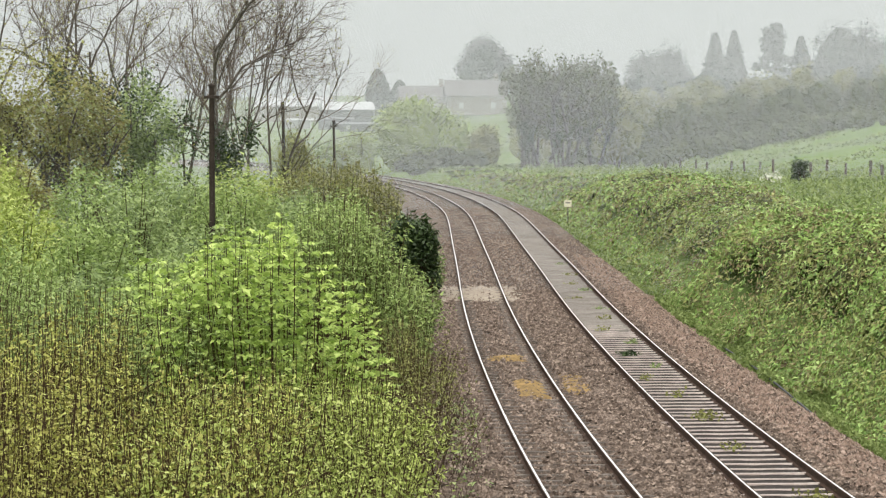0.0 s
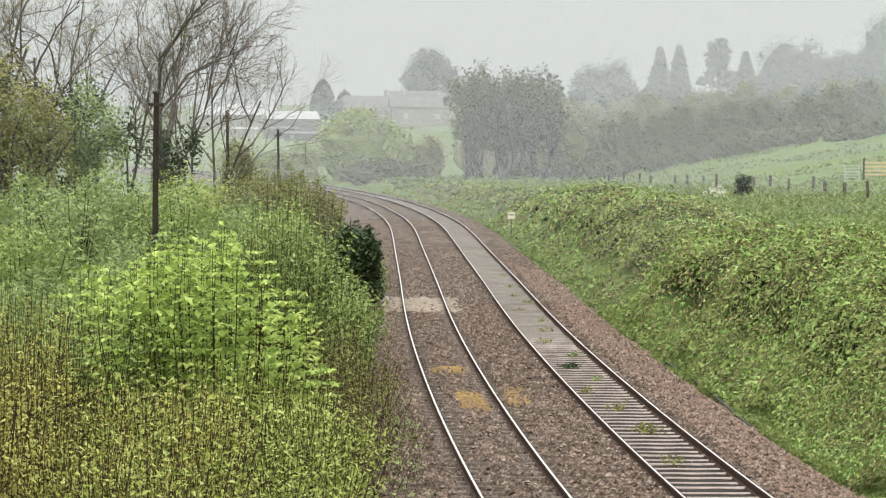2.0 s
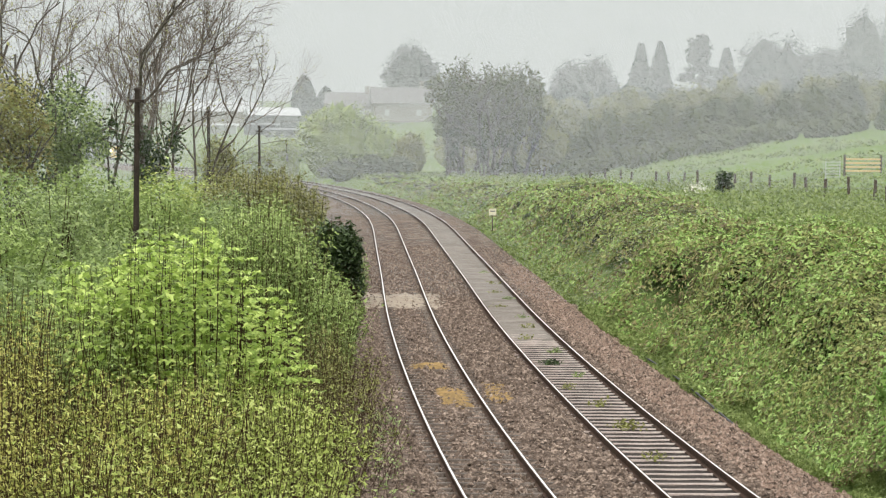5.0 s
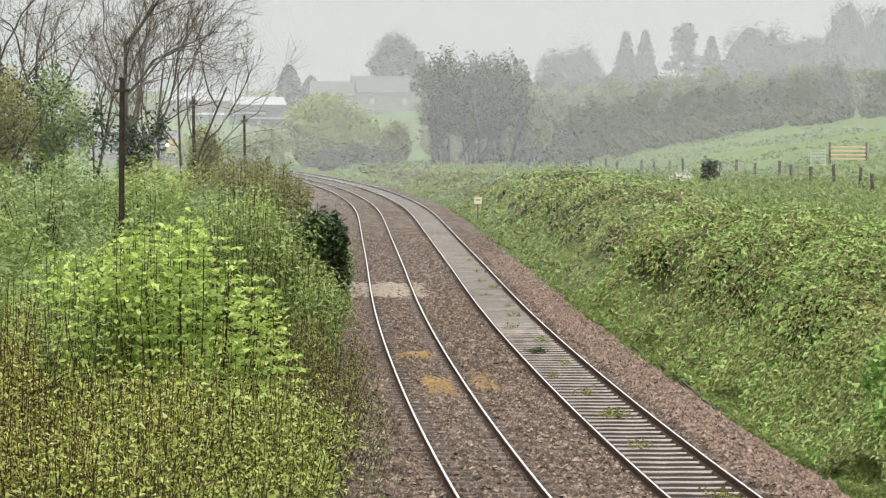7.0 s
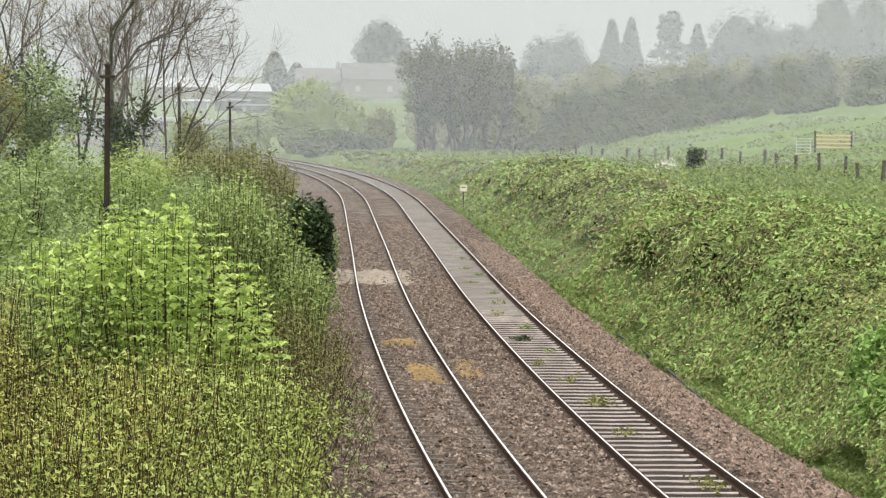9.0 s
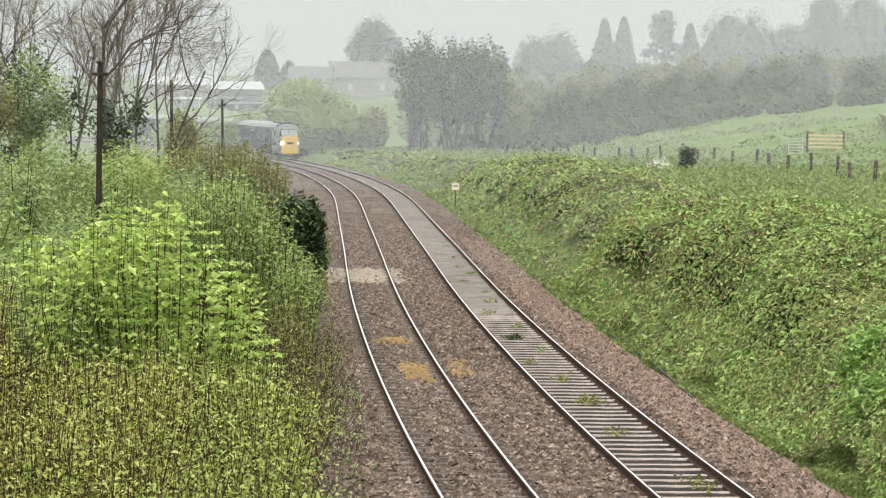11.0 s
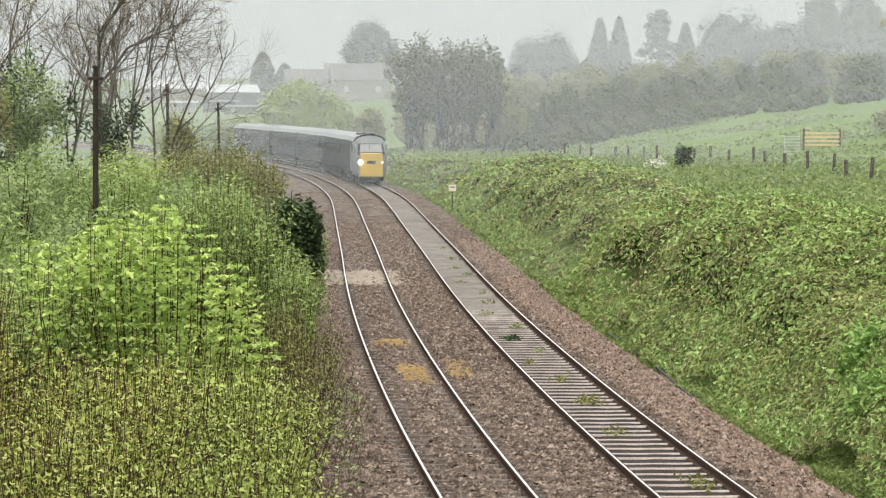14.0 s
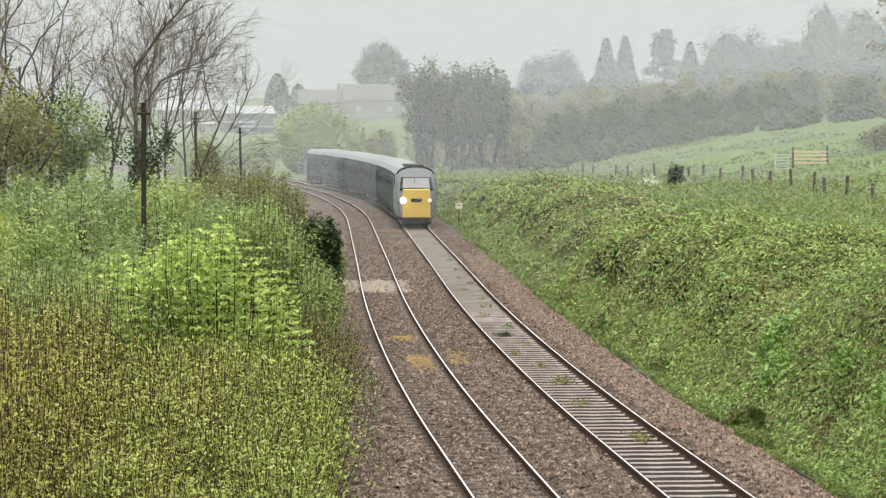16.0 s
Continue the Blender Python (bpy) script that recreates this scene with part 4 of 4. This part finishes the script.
def wood(x0, x1, y, n, h, mat):
    for i in range(n):
        x, yy = x0 + (x1 - x0) * (i + 0.5) / n, y + 6 * rng.normal()
        z = ground_at(x, yy)
        top = z + h * rng.uniform(0.8, 1.2)
        leafy_tree(x, yy, 4.6 * rng.uniform(0.85, 1.2), 3.5, z - 3, top, mat, 1800, 0.5, "dull dense tree at the edge of a misty wood", 2, z - 0.5, 9, 0.3, "wood_tree")


wood(17, 62, 525, 8, 5.0, L_OLIVE)
wood(78, 135, 525, 9, 5.5, L_OLIVE)
wood(26, 64, 600, 7, 5.5, L_CONIFER)
wood(82, 150, 600, 10, 6.0, L_CONIFER)
# wood on the hill
for x, y, base, h, rx, kind in ((44, 648, 9.5, 11, 5, 0), (50, 652, 10, 12, 5, 0), (59.5, 650, 10, 13.5, 3.8, 1), (64, 653, 10.5, 13.5, 3.8, 1), (73.5, 660, 11, 14.5, 5, 2), (79.5, 660, 12, 11, 3.6, 1),
                                (86, 652, 11, 16, 5.5, 0), (92, 655, 11, 15, 5.5, 0), (104, 720, 13, 12, 7, 0), (111, 724, 13, 13, 7, 0), (120, 720, 14, 21, 7, 0), (131, 728, 15, 20, 8, 0), (144, 735, 15, 19, 9, 0), (158, 745, 16, 20, 10, 0), (174, 750, 17, 20, 10, 0),
                                (56, 640, 8, 7, 8, 0), (70, 640, 8, 7, 8, 0), (104, 640, 9, 8, 8, 0), (118, 640, 10, 8, 8, 0), (134, 640, 10, 9, 9, 0)):
    if kind == 0:
        leafy_tree(x, y, rx * 1.25, 4, base - 9, base + h, L_CONIFER, 6500, 0.6, "dark dense tree on the misty hill", 3, min(base - 3, ground_at(x, y) - 0.3), 14, 0.3)
    elif kind == 1:
        root = thing("conifer", x, y, base - 3, "dark pointed conifer on the misty hill", "tree")
        n = 4200
        f = rng.random(n) ** 0.7
        a = rng.uniform(0, 6.28, n)
        lay = 0.85 + 0.15 * np.sin(f * 55 + 3 * np.sin(a * 3)) + 0.1 * np.sin(a * 5 + f * 9)
        r = 1.3 * rx * (0.06 + 0.94 * (1 - f) ** 0.85) * lay * rng.uniform(0.5, 1, n)
        piece("crown", *leaves(np.stack([r * np.cos(a), r * np.sin(a), f * (h + 3)], -1), 0.5, 0.3), L_CONIFER, root)
        piece("trunk", *tubes([(np.array([[0, 0, 0], [0, 0, 3 + h * 0.9]]), [0.35, 0.08])], 6), MAT_BARK, root)
    else:
        root = thing("pine", x, y, base - 3, "old pine with flat open tiers on the misty hill", "tree")
        C, T = [], [(np.array([[0, 0, 0], [0.3, 0, 9], [0, 0, 3 + h]]), [0.45, 0.35, 0.12])]
        for k in range(11):
            zz, dx = 3 + h * (0.3 + 0.065 * k), (-1) ** k * rng.uniform(0.1, 0.7) * rx * (1.1 - 0.08 * k)
            C.append(blob_points(330, 2.3 - 0.1 * k, 2.0, 1.1, 5, 0.1) * rng.uniform(0.7, 1.3) + rng.normal(size=(330, 3)) * 0.35 + [dx, 0, zz])
            T.append((np.array([[0, 0, zz - 1], [dx, 0, zz]]), [0.15, 0.06]))
        piece("crown", *leaves(np.concatenate(C), 0.45, 0.3), L_CONIFER, root)
        piece("trunk", *tubes(T, 5), MAT_BARK, root)
# cypress pair and the big tree by the house
for x, y, h, r in ((-13.0, 600, 8.3, 2.6), (-8.7, 606, 5.6, 2.1)):
    z = ground_at(x, y)
    root = thing("cypress", x, y, z - 0.3, "dark columnar cypress by the houses", "tree")
    n = 4200
    f = rng.random(n)
    a = rng.uniform(0, 6.28, n)
    rr = r * np.clip(np.sin(np.clip(f * 0.78 + 0.22, 0, 1) * 3.14), 0.05, 1) ** 0.6 * rng.uniform(0.55, 1, n)
    piece("crown", *leaves(np.stack([rr * np.cos(a), rr * np.sin(a), 0.4 + f * h * 1.08], -1), 0.42, 0.2), L_CONIFER, root)
    piece("trunk", *tubes([(np.array([[0, 0, 0], [0, 0, h * 0.8]]), [0.3, 0.08])], 6), MAT_BARK, root)
leafy_tree(8.8, 612, 5.8, 4, 9.5, 22.6, L_CONIFER, 6500, 0.5, "big dark round tree behind the house", 2, 5, 14, 0.3)


def house(x, y, z, w, d, wall, ridge, label, wallm, roofm, rz=0, windows=(), chimney=False):
    root = thing("house", x, y, z, label, "building", rz=rz)
    part("wall", box_bm(w, d, wall, (0, 0, wall / 2)), wallm, root)
    bm = bmesh.new()
    o = 0.4
    v = [bm.verts.new(p) for p in ((-w / 2 - o, -d / 2 - o, wall - 0.05), (w / 2 + o, -d / 2 - o, wall - 0.05), (w / 2 + o, d / 2 + o, wall - 0.05), (-w / 2 - o, d / 2 + o, wall - 0.05), (-w / 2 - o, 0, wall + ridge), (w / 2 + o, 0, wall + ridge))]
    for f in ((0, 1, 5, 4), (2, 3, 4, 5), (1, 2, 5), (3, 0, 4), (3, 2, 1, 0)):
        bm.faces.new([v[i] for i in f])
    part("roof", bm, roofm, root)
    for i, (wx, wz, ww, wh) in enumerate(windows):
        part("window", box_bm(ww, 0.12, wh, (wx, -d / 2 - 0.03, wz)), MAT_WHITE, root)
    if chimney:
        part("chimney", box_bm(0.8, 0.8, 1.6, (w * 0.35, 0, wall + ridge + 0.4)), wallm, root)


house(-3.4, 565, 6.0, 9, 7, 3.0, 2.6, "rendered house with a slate roof in the mist", MAT_RENDERED, MAT_SLATE, 0, ((-2, 1.6, 0.9, 1.1), (2.2, 1.6, 0.9, 1.1)), True)
house(6.2, 560, 6.0, 11, 8, 3.6, 3.0, "long house with a grey slate roof in the mist", MAT_RENDERED, MAT_SLATE, 4, ((-3, 1.8, 0.9, 1.1), (3, 1.8, 0.9, 1.1)), True)
house(-15.2, 470, 4.6, 7.5, 9, 2.4, 1.2, "low white farm shed with a pale roof", MAT_SHED, MAT_WHITE, 8)
house(-24.3, 490, 5.0, 12, 9, 2.6, 1.6, "long white farm shed with a pale roof", MAT_RENDERED, MAT_WHITE, -6)
house(-16.4, 455, 3.9, 5.0, 4, 1.6, 0.3, "small dark grey shed", MAT_SHED, MAT_SHED)
house(-12.8, 452, 3.6, 5.5, 4, 1.2, 0.25, "low dark grey shed", MAT_SHED, MAT_SHED, 0, ((-1.5, 0.6, 0.6, 0.7),))
house(-22.0, 450, 4.1, 4.2, 3, 1.3, 0.25, "white shipping box by the sheds", MAT_WHITE, MAT_WHITE)
mast = thing("mast", -16.7, 470, 4.4, "thin pole standing between the sheds", "pole")
piece("post", *tubes([(np.array([[0, 0, 0], [0, 0, 6.2]]), [0.1, 0.07])], 6), MAT_SHED, mast)
# big tree and dark hedge at the top of the field
bare_tree(61.5, 272, 17.0, 1.7, "big old tree in bronze leaf above the field", 2, 0.0, 900, 0.2, L_BROWN, 9000, 0.22, 4, 6, 0.75, twig=2.0)
bare_tree(66.5, 270, 15.0, 1.1, "old tree in bronze leaf above the field", 1, 0.05, 600, 0.2, L_BROWN, 5000, 0.22, 4, 6, 0.75, twig=2.0)
leafy_tree(58, 274, 5.5, 4, 6.2, 12.5, L_BROWN, 3800, 0.22, "low limbs in bronze leaf above the field", 2, 4.0)
for i in range(9):
    x, y = 51.5 + i * 2.7, 268 + 2 * math.sin(i)
    shrub(x, y, 2.0, 2.0, ground_at(x, y) + 2.2 + 0.5 * math.sin(i * 2.1), L_CONIFER if i % 3 else L_OLIVE, 1800, 0.2, "dark clipped hedge bush at the field's edge", "hedge_bush", 20)

# ---- the train: two power cars and four coaches ----
MAT_BODY = surface("dark_green_paint", [(0.012, 0.016, 0.021), (0.018, 0.023, 0.029)], 1.5, 0.6, 0.05, fine=8, spec=0.1)
MAT_ROOF = plain("grey_roof", (0.27, 0.28, 0.28), 0.7)
MAT_NOSE = plain("pale_grey_nose", (0.15, 0.16, 0.162), 0.5)
MAT_YELLOW = plain("warning_yellow", (0.64, 0.44, 0.09), 0.5, vary=0.05)
MAT_BLACK = plain("black_underframe", (0.02, 0.02, 0.02), 0.8)
# pale base colour paints the sky's reflection on the windscreen
MAT_SCREEN = plain("painted_reflection_screen", (0.2, 0.2, 0.205), 0.3)
MAT_PANE = surface("dark_window", [(0.01, 0.012, 0.014), (0.014, 0.016, 0.018)], 1.5, 0.6, 0.0, spec=0.05)
MAT_STEEL = plain("dirty_steel", (0.12, 0.11, 0.1), 0.5, 0.6)
MAT_LAMP = glow("headlamp", (1.0, 0.9, 0.7), 30.0)
MAT_LAMP_DIM = glow("marker_lamp", (1.0, 0.85, 0.6), 3.0)
SIDE = [(1.235, 0.75), (1.322, 1.05), (1.351, 1.9), (1.312, 2.9), (1.225, 3.3)]
TOP = [(1.225, 3.3), (1.0, 3.62), (0.55, 3.8), (0.0, 3.86)]


def loft(rings, closed=True, caps=True):
    k = len(rings[0])
    V = np.concatenate(rings)
    F = []
    for i in range(len(rings) - 1):
        for j in range(k if closed else k - 1):
            a, b = i * k + j, i * k + (j + 1) % k
            F.append((a, b, b + k, a + k))
    bm = bmesh.new()
    vs = [bm.verts.new(v) for v in V]
    for f in F:
        bm.faces.new([vs[i] for i in f])
    if caps and closed:
        bm.faces.new(vs[:k][::-1])
        bm.faces.new(vs[-k:])
    bmesh.ops.recalc_face_normals(bm, faces=bm.faces)
    return bm


def ring(y, half, sx=1.0, top=None):
    pts = [(x * sx, z) for x, z in half] + [(-x * sx, z) for x, z in half[::-1]]
    out = []
    for x, z in pts:
        if top is not None:
            z = min(z, top)
        out.append((x, y, z))
    return np.array(out)


def bogie(parent, y):
    b = part("bogie", box_bm(2.2, 3.4, 0.3, (0, y, 0.62), 0.05), MAT_BLACK, parent)
    for dy in (-1.3, 1.3):
        bm = bmesh.new()
        for dx in (-0.75, 0.75):
            bmesh.ops.create_cone(bm, cap_ends=True, segments=20, radius1=0.46, radius2=0.46, depth=0.13, matrix=Matrix.Translation((dx, y + dy, 0.462)) @ Matrix.Rotation(radians(90), 4, "Y"))
        bmesh.ops.create_cone(bm, cap_ends=True, segments=10, radius1=0.09, radius2=0.09, depth=1.5, matrix=Matrix.Translation((0, y + dy, 0.462)) @ Matrix.Rotation(radians(90), 4, "Y"))
        part("wheelset", bm, MAT_STEEL, b)


def coach(label):
    root = tagged(new("coach"), label, "coach", "coaches of the train")
    part("body", loft([ring(-11.2, SIDE, 0.96), ring(-11.0, SIDE), ring(11.0, SIDE), ring(11.2, SIDE, 0.96)]), MAT_BODY, root)
    part("roof", loft([ring(y, TOP[:-1] + [(0.02, 3.86)]) for y in (-11.2, 11.2)]), MAT_ROOF, root, smooth=False)
    for sx in (-1, 1):
        for i in range(8):
            part("window", box_bm(0.03, 1.9, 0.75, (sx * 1.332, -8.4 + i * 2.4, 2.3)), MAT_PANE, root)
        for dy in (-10.4, 10.4):
            d = part("door", box_bm(0.03, 0.85, 2.05, (sx * 1.332, dy, 2.0)), MAT_BODY, root)
            part("door_window", box_bm(0.02, 0.5, 0.7, (sx * 1.353, dy, 2.45)), MAT_PANE, d)
        part("skirt", box_bm(0.06, 11.0, 0.5, (sx * 1.2, 0, 0.62), 0.02), MAT_BLACK, root)
    part("underframe", box_bm(2.2, 12, 0.45, (0, 0, 0.58), 0.04), MAT_BLACK, root)
    for y in (-11.3, 11.3):
        part("gangway", box_bm(1.2, 0.35, 2.3, (0, y, 2.1), 0.05), MAT_BLACK, root)
    for y in (-8.0, 8.0):
        bogie(root, y)
    return root


def power_car(label, lit):
    root = tagged(new("power_car"), label, "locomotive", "power cars of the train")
    part("body", loft([ring(-8.7, SIDE, 0.97), ring(-8.5, SIDE), ring(5.2, SIDE)]), MAT_BODY, root)
    part("roof", loft([ring(y, TOP[:-1] + [(0.02, 3.86)]) for y in (-8.7, 5.2)]), MAT_ROOF, root)
    full = SIDE + TOP[1:-1] + [(0.02, 3.86)]
    nose = [ring(5.2, full), ring(6.6, full)]
    for y, sx, top, low in ((7.3, 0.975, 3.68, 0.75), (7.9, 0.93, 3.24, 0.72), (8.45, 0.86, 2.62, 0.68), (8.7, 0.81, 2.36, 0.66), (8.88, 0.75, 2.2, 0.64)):
        r = ring(y, full, sx)
        r[:, 2] = low + (r[:, 2] - 0.75) * (top - low) / (3.86 - 0.75)
        nose.append(r)
    part("nose", loft(nose), MAT_NOSE, root, "pale grey streamlined cab nose", smooth=False)
    # yellow front panel, set just ahead of the nose
    bm = box_bm(1.78, 0.2, 1.82, (0, 8.92, 1.54), 0.06)
    for v in bm.verts:
        if v.co.z > 1.8:
            v.co.x *= 0.97
        if v.co.z < 1.0:
            v.co.y -= 0.05
    front = part("front_panel", bm, MAT_YELLOW, root, "bright yellow warning panel")
    part("coupler_recess", box_bm(0.7, 0.05, 0.22, (0, 9.02, 1.74), 0.02), MAT_BLACK, front)
    part("buffer_beam", box_bm(1.9, 0.3, 0.36, (0, 8.7, 0.45), 0.05), MAT_BLACK, root)
    w = bmesh.new()
    v = [w.verts.new(p) for p in ((-0.86, 8.66, 2.52), (0.86, 8.66, 2.52), (0.8, 8.12, 3.12), (-0.8, 8.12, 3.12), (-0.86, 8.5, 2.46), (0.86, 8.5, 2.46), (0.8, 7.9, 3.08), (-0.8, 7.9, 3.08))]
    for f in ((0, 1, 2, 3), (4, 7, 6, 5), (0, 4, 5, 1), (1, 5, 6, 2), (2, 6, 7, 3), (3, 7, 4, 0)):
        w.faces.new([v[i] for i in f])
    bmesh.ops.recalc_face_normals(w, faces=w.faces)
    part("windscreen", w, MAT_SCREEN, root, "pale grey windscreen, the sky's reflection painted into its colour")
    w = bmesh.new()
    v = [w.verts.new(p) for p in ((-1.06, 8.62, 2.44), (1.06, 8.62, 2.44), (0.95, 7.98, 3.17), (-0.95, 7.98, 3.17), (-1.06, 8.45, 2.36), (1.06, 8.45, 2.36), (0.95, 7.84, 3.08), (-0.95, 7.84, 3.08))]
    for f in ((0, 1, 2, 3), (4, 7, 6, 5), (0, 4, 5, 1), (1, 5, 6, 2), (2, 6, 7, 3), (3, 7, 4, 0)):
        w.faces.new([v[i] for i in f])
    bmesh.ops.recalc_face_normals(w, faces=w.faces)
    part("screen_surround", w, MAT_BLACK, root, "black surround of the windscreen")
    rim = [(x * 1.02, z + 0.035) for x, z in TOP[:-1]] + [(0.02, 3.9)]
    part("roof_edge", loft([ring(6.55, rim), ring(6.95, rim)]), MAT_BLACK, root, "black edge of the cab roof")
    part("wiper", box_bm(0.03, 0.03, 0.5, (0.1, 8.4, 2.85)), MAT_BLACK, root)
    for sx in (-1, 1):
        bm = bmesh.new()
        bmesh.ops.create_cone(bm, cap_ends=True, segments=20, radius1=0.17 if sx > 0 else 0.08, radius2=0.14 if sx > 0 else 0.06, depth=0.06, matrix=Matrix.Translation((sx * 0.84, 9.05, 1.74)) @ Matrix.Rotation(radians(-90), 4, "X"))
        part("headlight", bm, (MAT_LAMP if sx > 0 else MAT_LAMP_DIM) if lit else MAT_STEEL, root)
        part("cab_window", box_bm(0.03, 0.8, 0.6, (sx * 1.312, 6.4, 2.75), 0.01), MAT_PANE, root)
        part("cab_door", box_bm(0.03, 0.7, 1.9, (sx * 1.346, 5.0, 2.0), 0.01), MAT_NOSE, root)
        for i in range(3):
            part("grille", box_bm(0.03, 1.6, 0.8, (sx * 1.341, -4.5 + i * 2.6, 2.3), 0.01), MAT_BLACK, root)
    for y in (3.6, 1.2):
        part("roof_vent", box_bm(1.3, 1.7, 0.14, (0, y, 3.84), 0.04), MAT_BLACK, root)
    part("underframe", box_bm(2.2, 6, 0.5, (0, -1, 0.55), 0.04), MAT_BLACK, root)
    for y in (-5.6, 5.0):
        bogie(root, y)
    return root


TRAIN = [(power_car("diesel power car with lit headlights and yellow front", True), 8.9, 0)]
first = coach("dark green passenger coach with pale roof")
TRAIN.append((first, 29.3, 0))
for i in range(3):
    TRAIN.append((copy_thing(first, Matrix.Identity(4)), 29.3 + 23.0 * (i + 1), 0))
TRAIN.append((power_car("unlit trailing diesel power car", False), 118.7, 180))

# ---- valley mist imitated by rows of thin opaque pale strips across the camera's view ----
MAT_HAZE_STRIP = plain("haze_strip", (0.37, 0.391, 0.396), 1.0, vary=0.03)
HAZE_ROWS = [80, 140, 190, 240, 290, 340, 400, 480, 580, 700, 830, 1000, 1200]
for k, (a, b) in enumerate(zip(HAZE_ROWS, HAZE_ROWS[1:])):
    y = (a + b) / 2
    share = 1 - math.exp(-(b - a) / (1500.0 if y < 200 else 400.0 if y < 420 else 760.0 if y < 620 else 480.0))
    # spacing grows with distance from the eye, to stay finer than a pixel
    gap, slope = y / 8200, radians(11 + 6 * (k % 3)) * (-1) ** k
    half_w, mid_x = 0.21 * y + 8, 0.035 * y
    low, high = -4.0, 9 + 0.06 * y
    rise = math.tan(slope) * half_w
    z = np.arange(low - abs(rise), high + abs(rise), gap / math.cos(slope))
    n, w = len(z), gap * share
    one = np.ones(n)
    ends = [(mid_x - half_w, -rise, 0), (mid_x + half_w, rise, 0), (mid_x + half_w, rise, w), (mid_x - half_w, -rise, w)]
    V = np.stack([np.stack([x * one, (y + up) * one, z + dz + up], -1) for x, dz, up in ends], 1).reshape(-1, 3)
    tagged(new("mist", mesh_of("mist", V, np.arange(4 * n).reshape(n, 4), MAT_HAZE_STRIP)), "rows of thin pale strips that imitate haze over the valley", "mist", kind="stuff")



def motions():
    for car, behind, about in TRAIN:
        rows = []
        for i in range(33):
            t = i * 0.5
            s = 166.0 + (14.5 - t) * 27.8 + behind
            x, y, z = on_line(s, 0.0)
            rows.append((t, pose(x, y, z, 0, 0, math.degrees(float(np.interp(s, S, turn))) + 180 + about)))
        walk(car, rows)


motions()
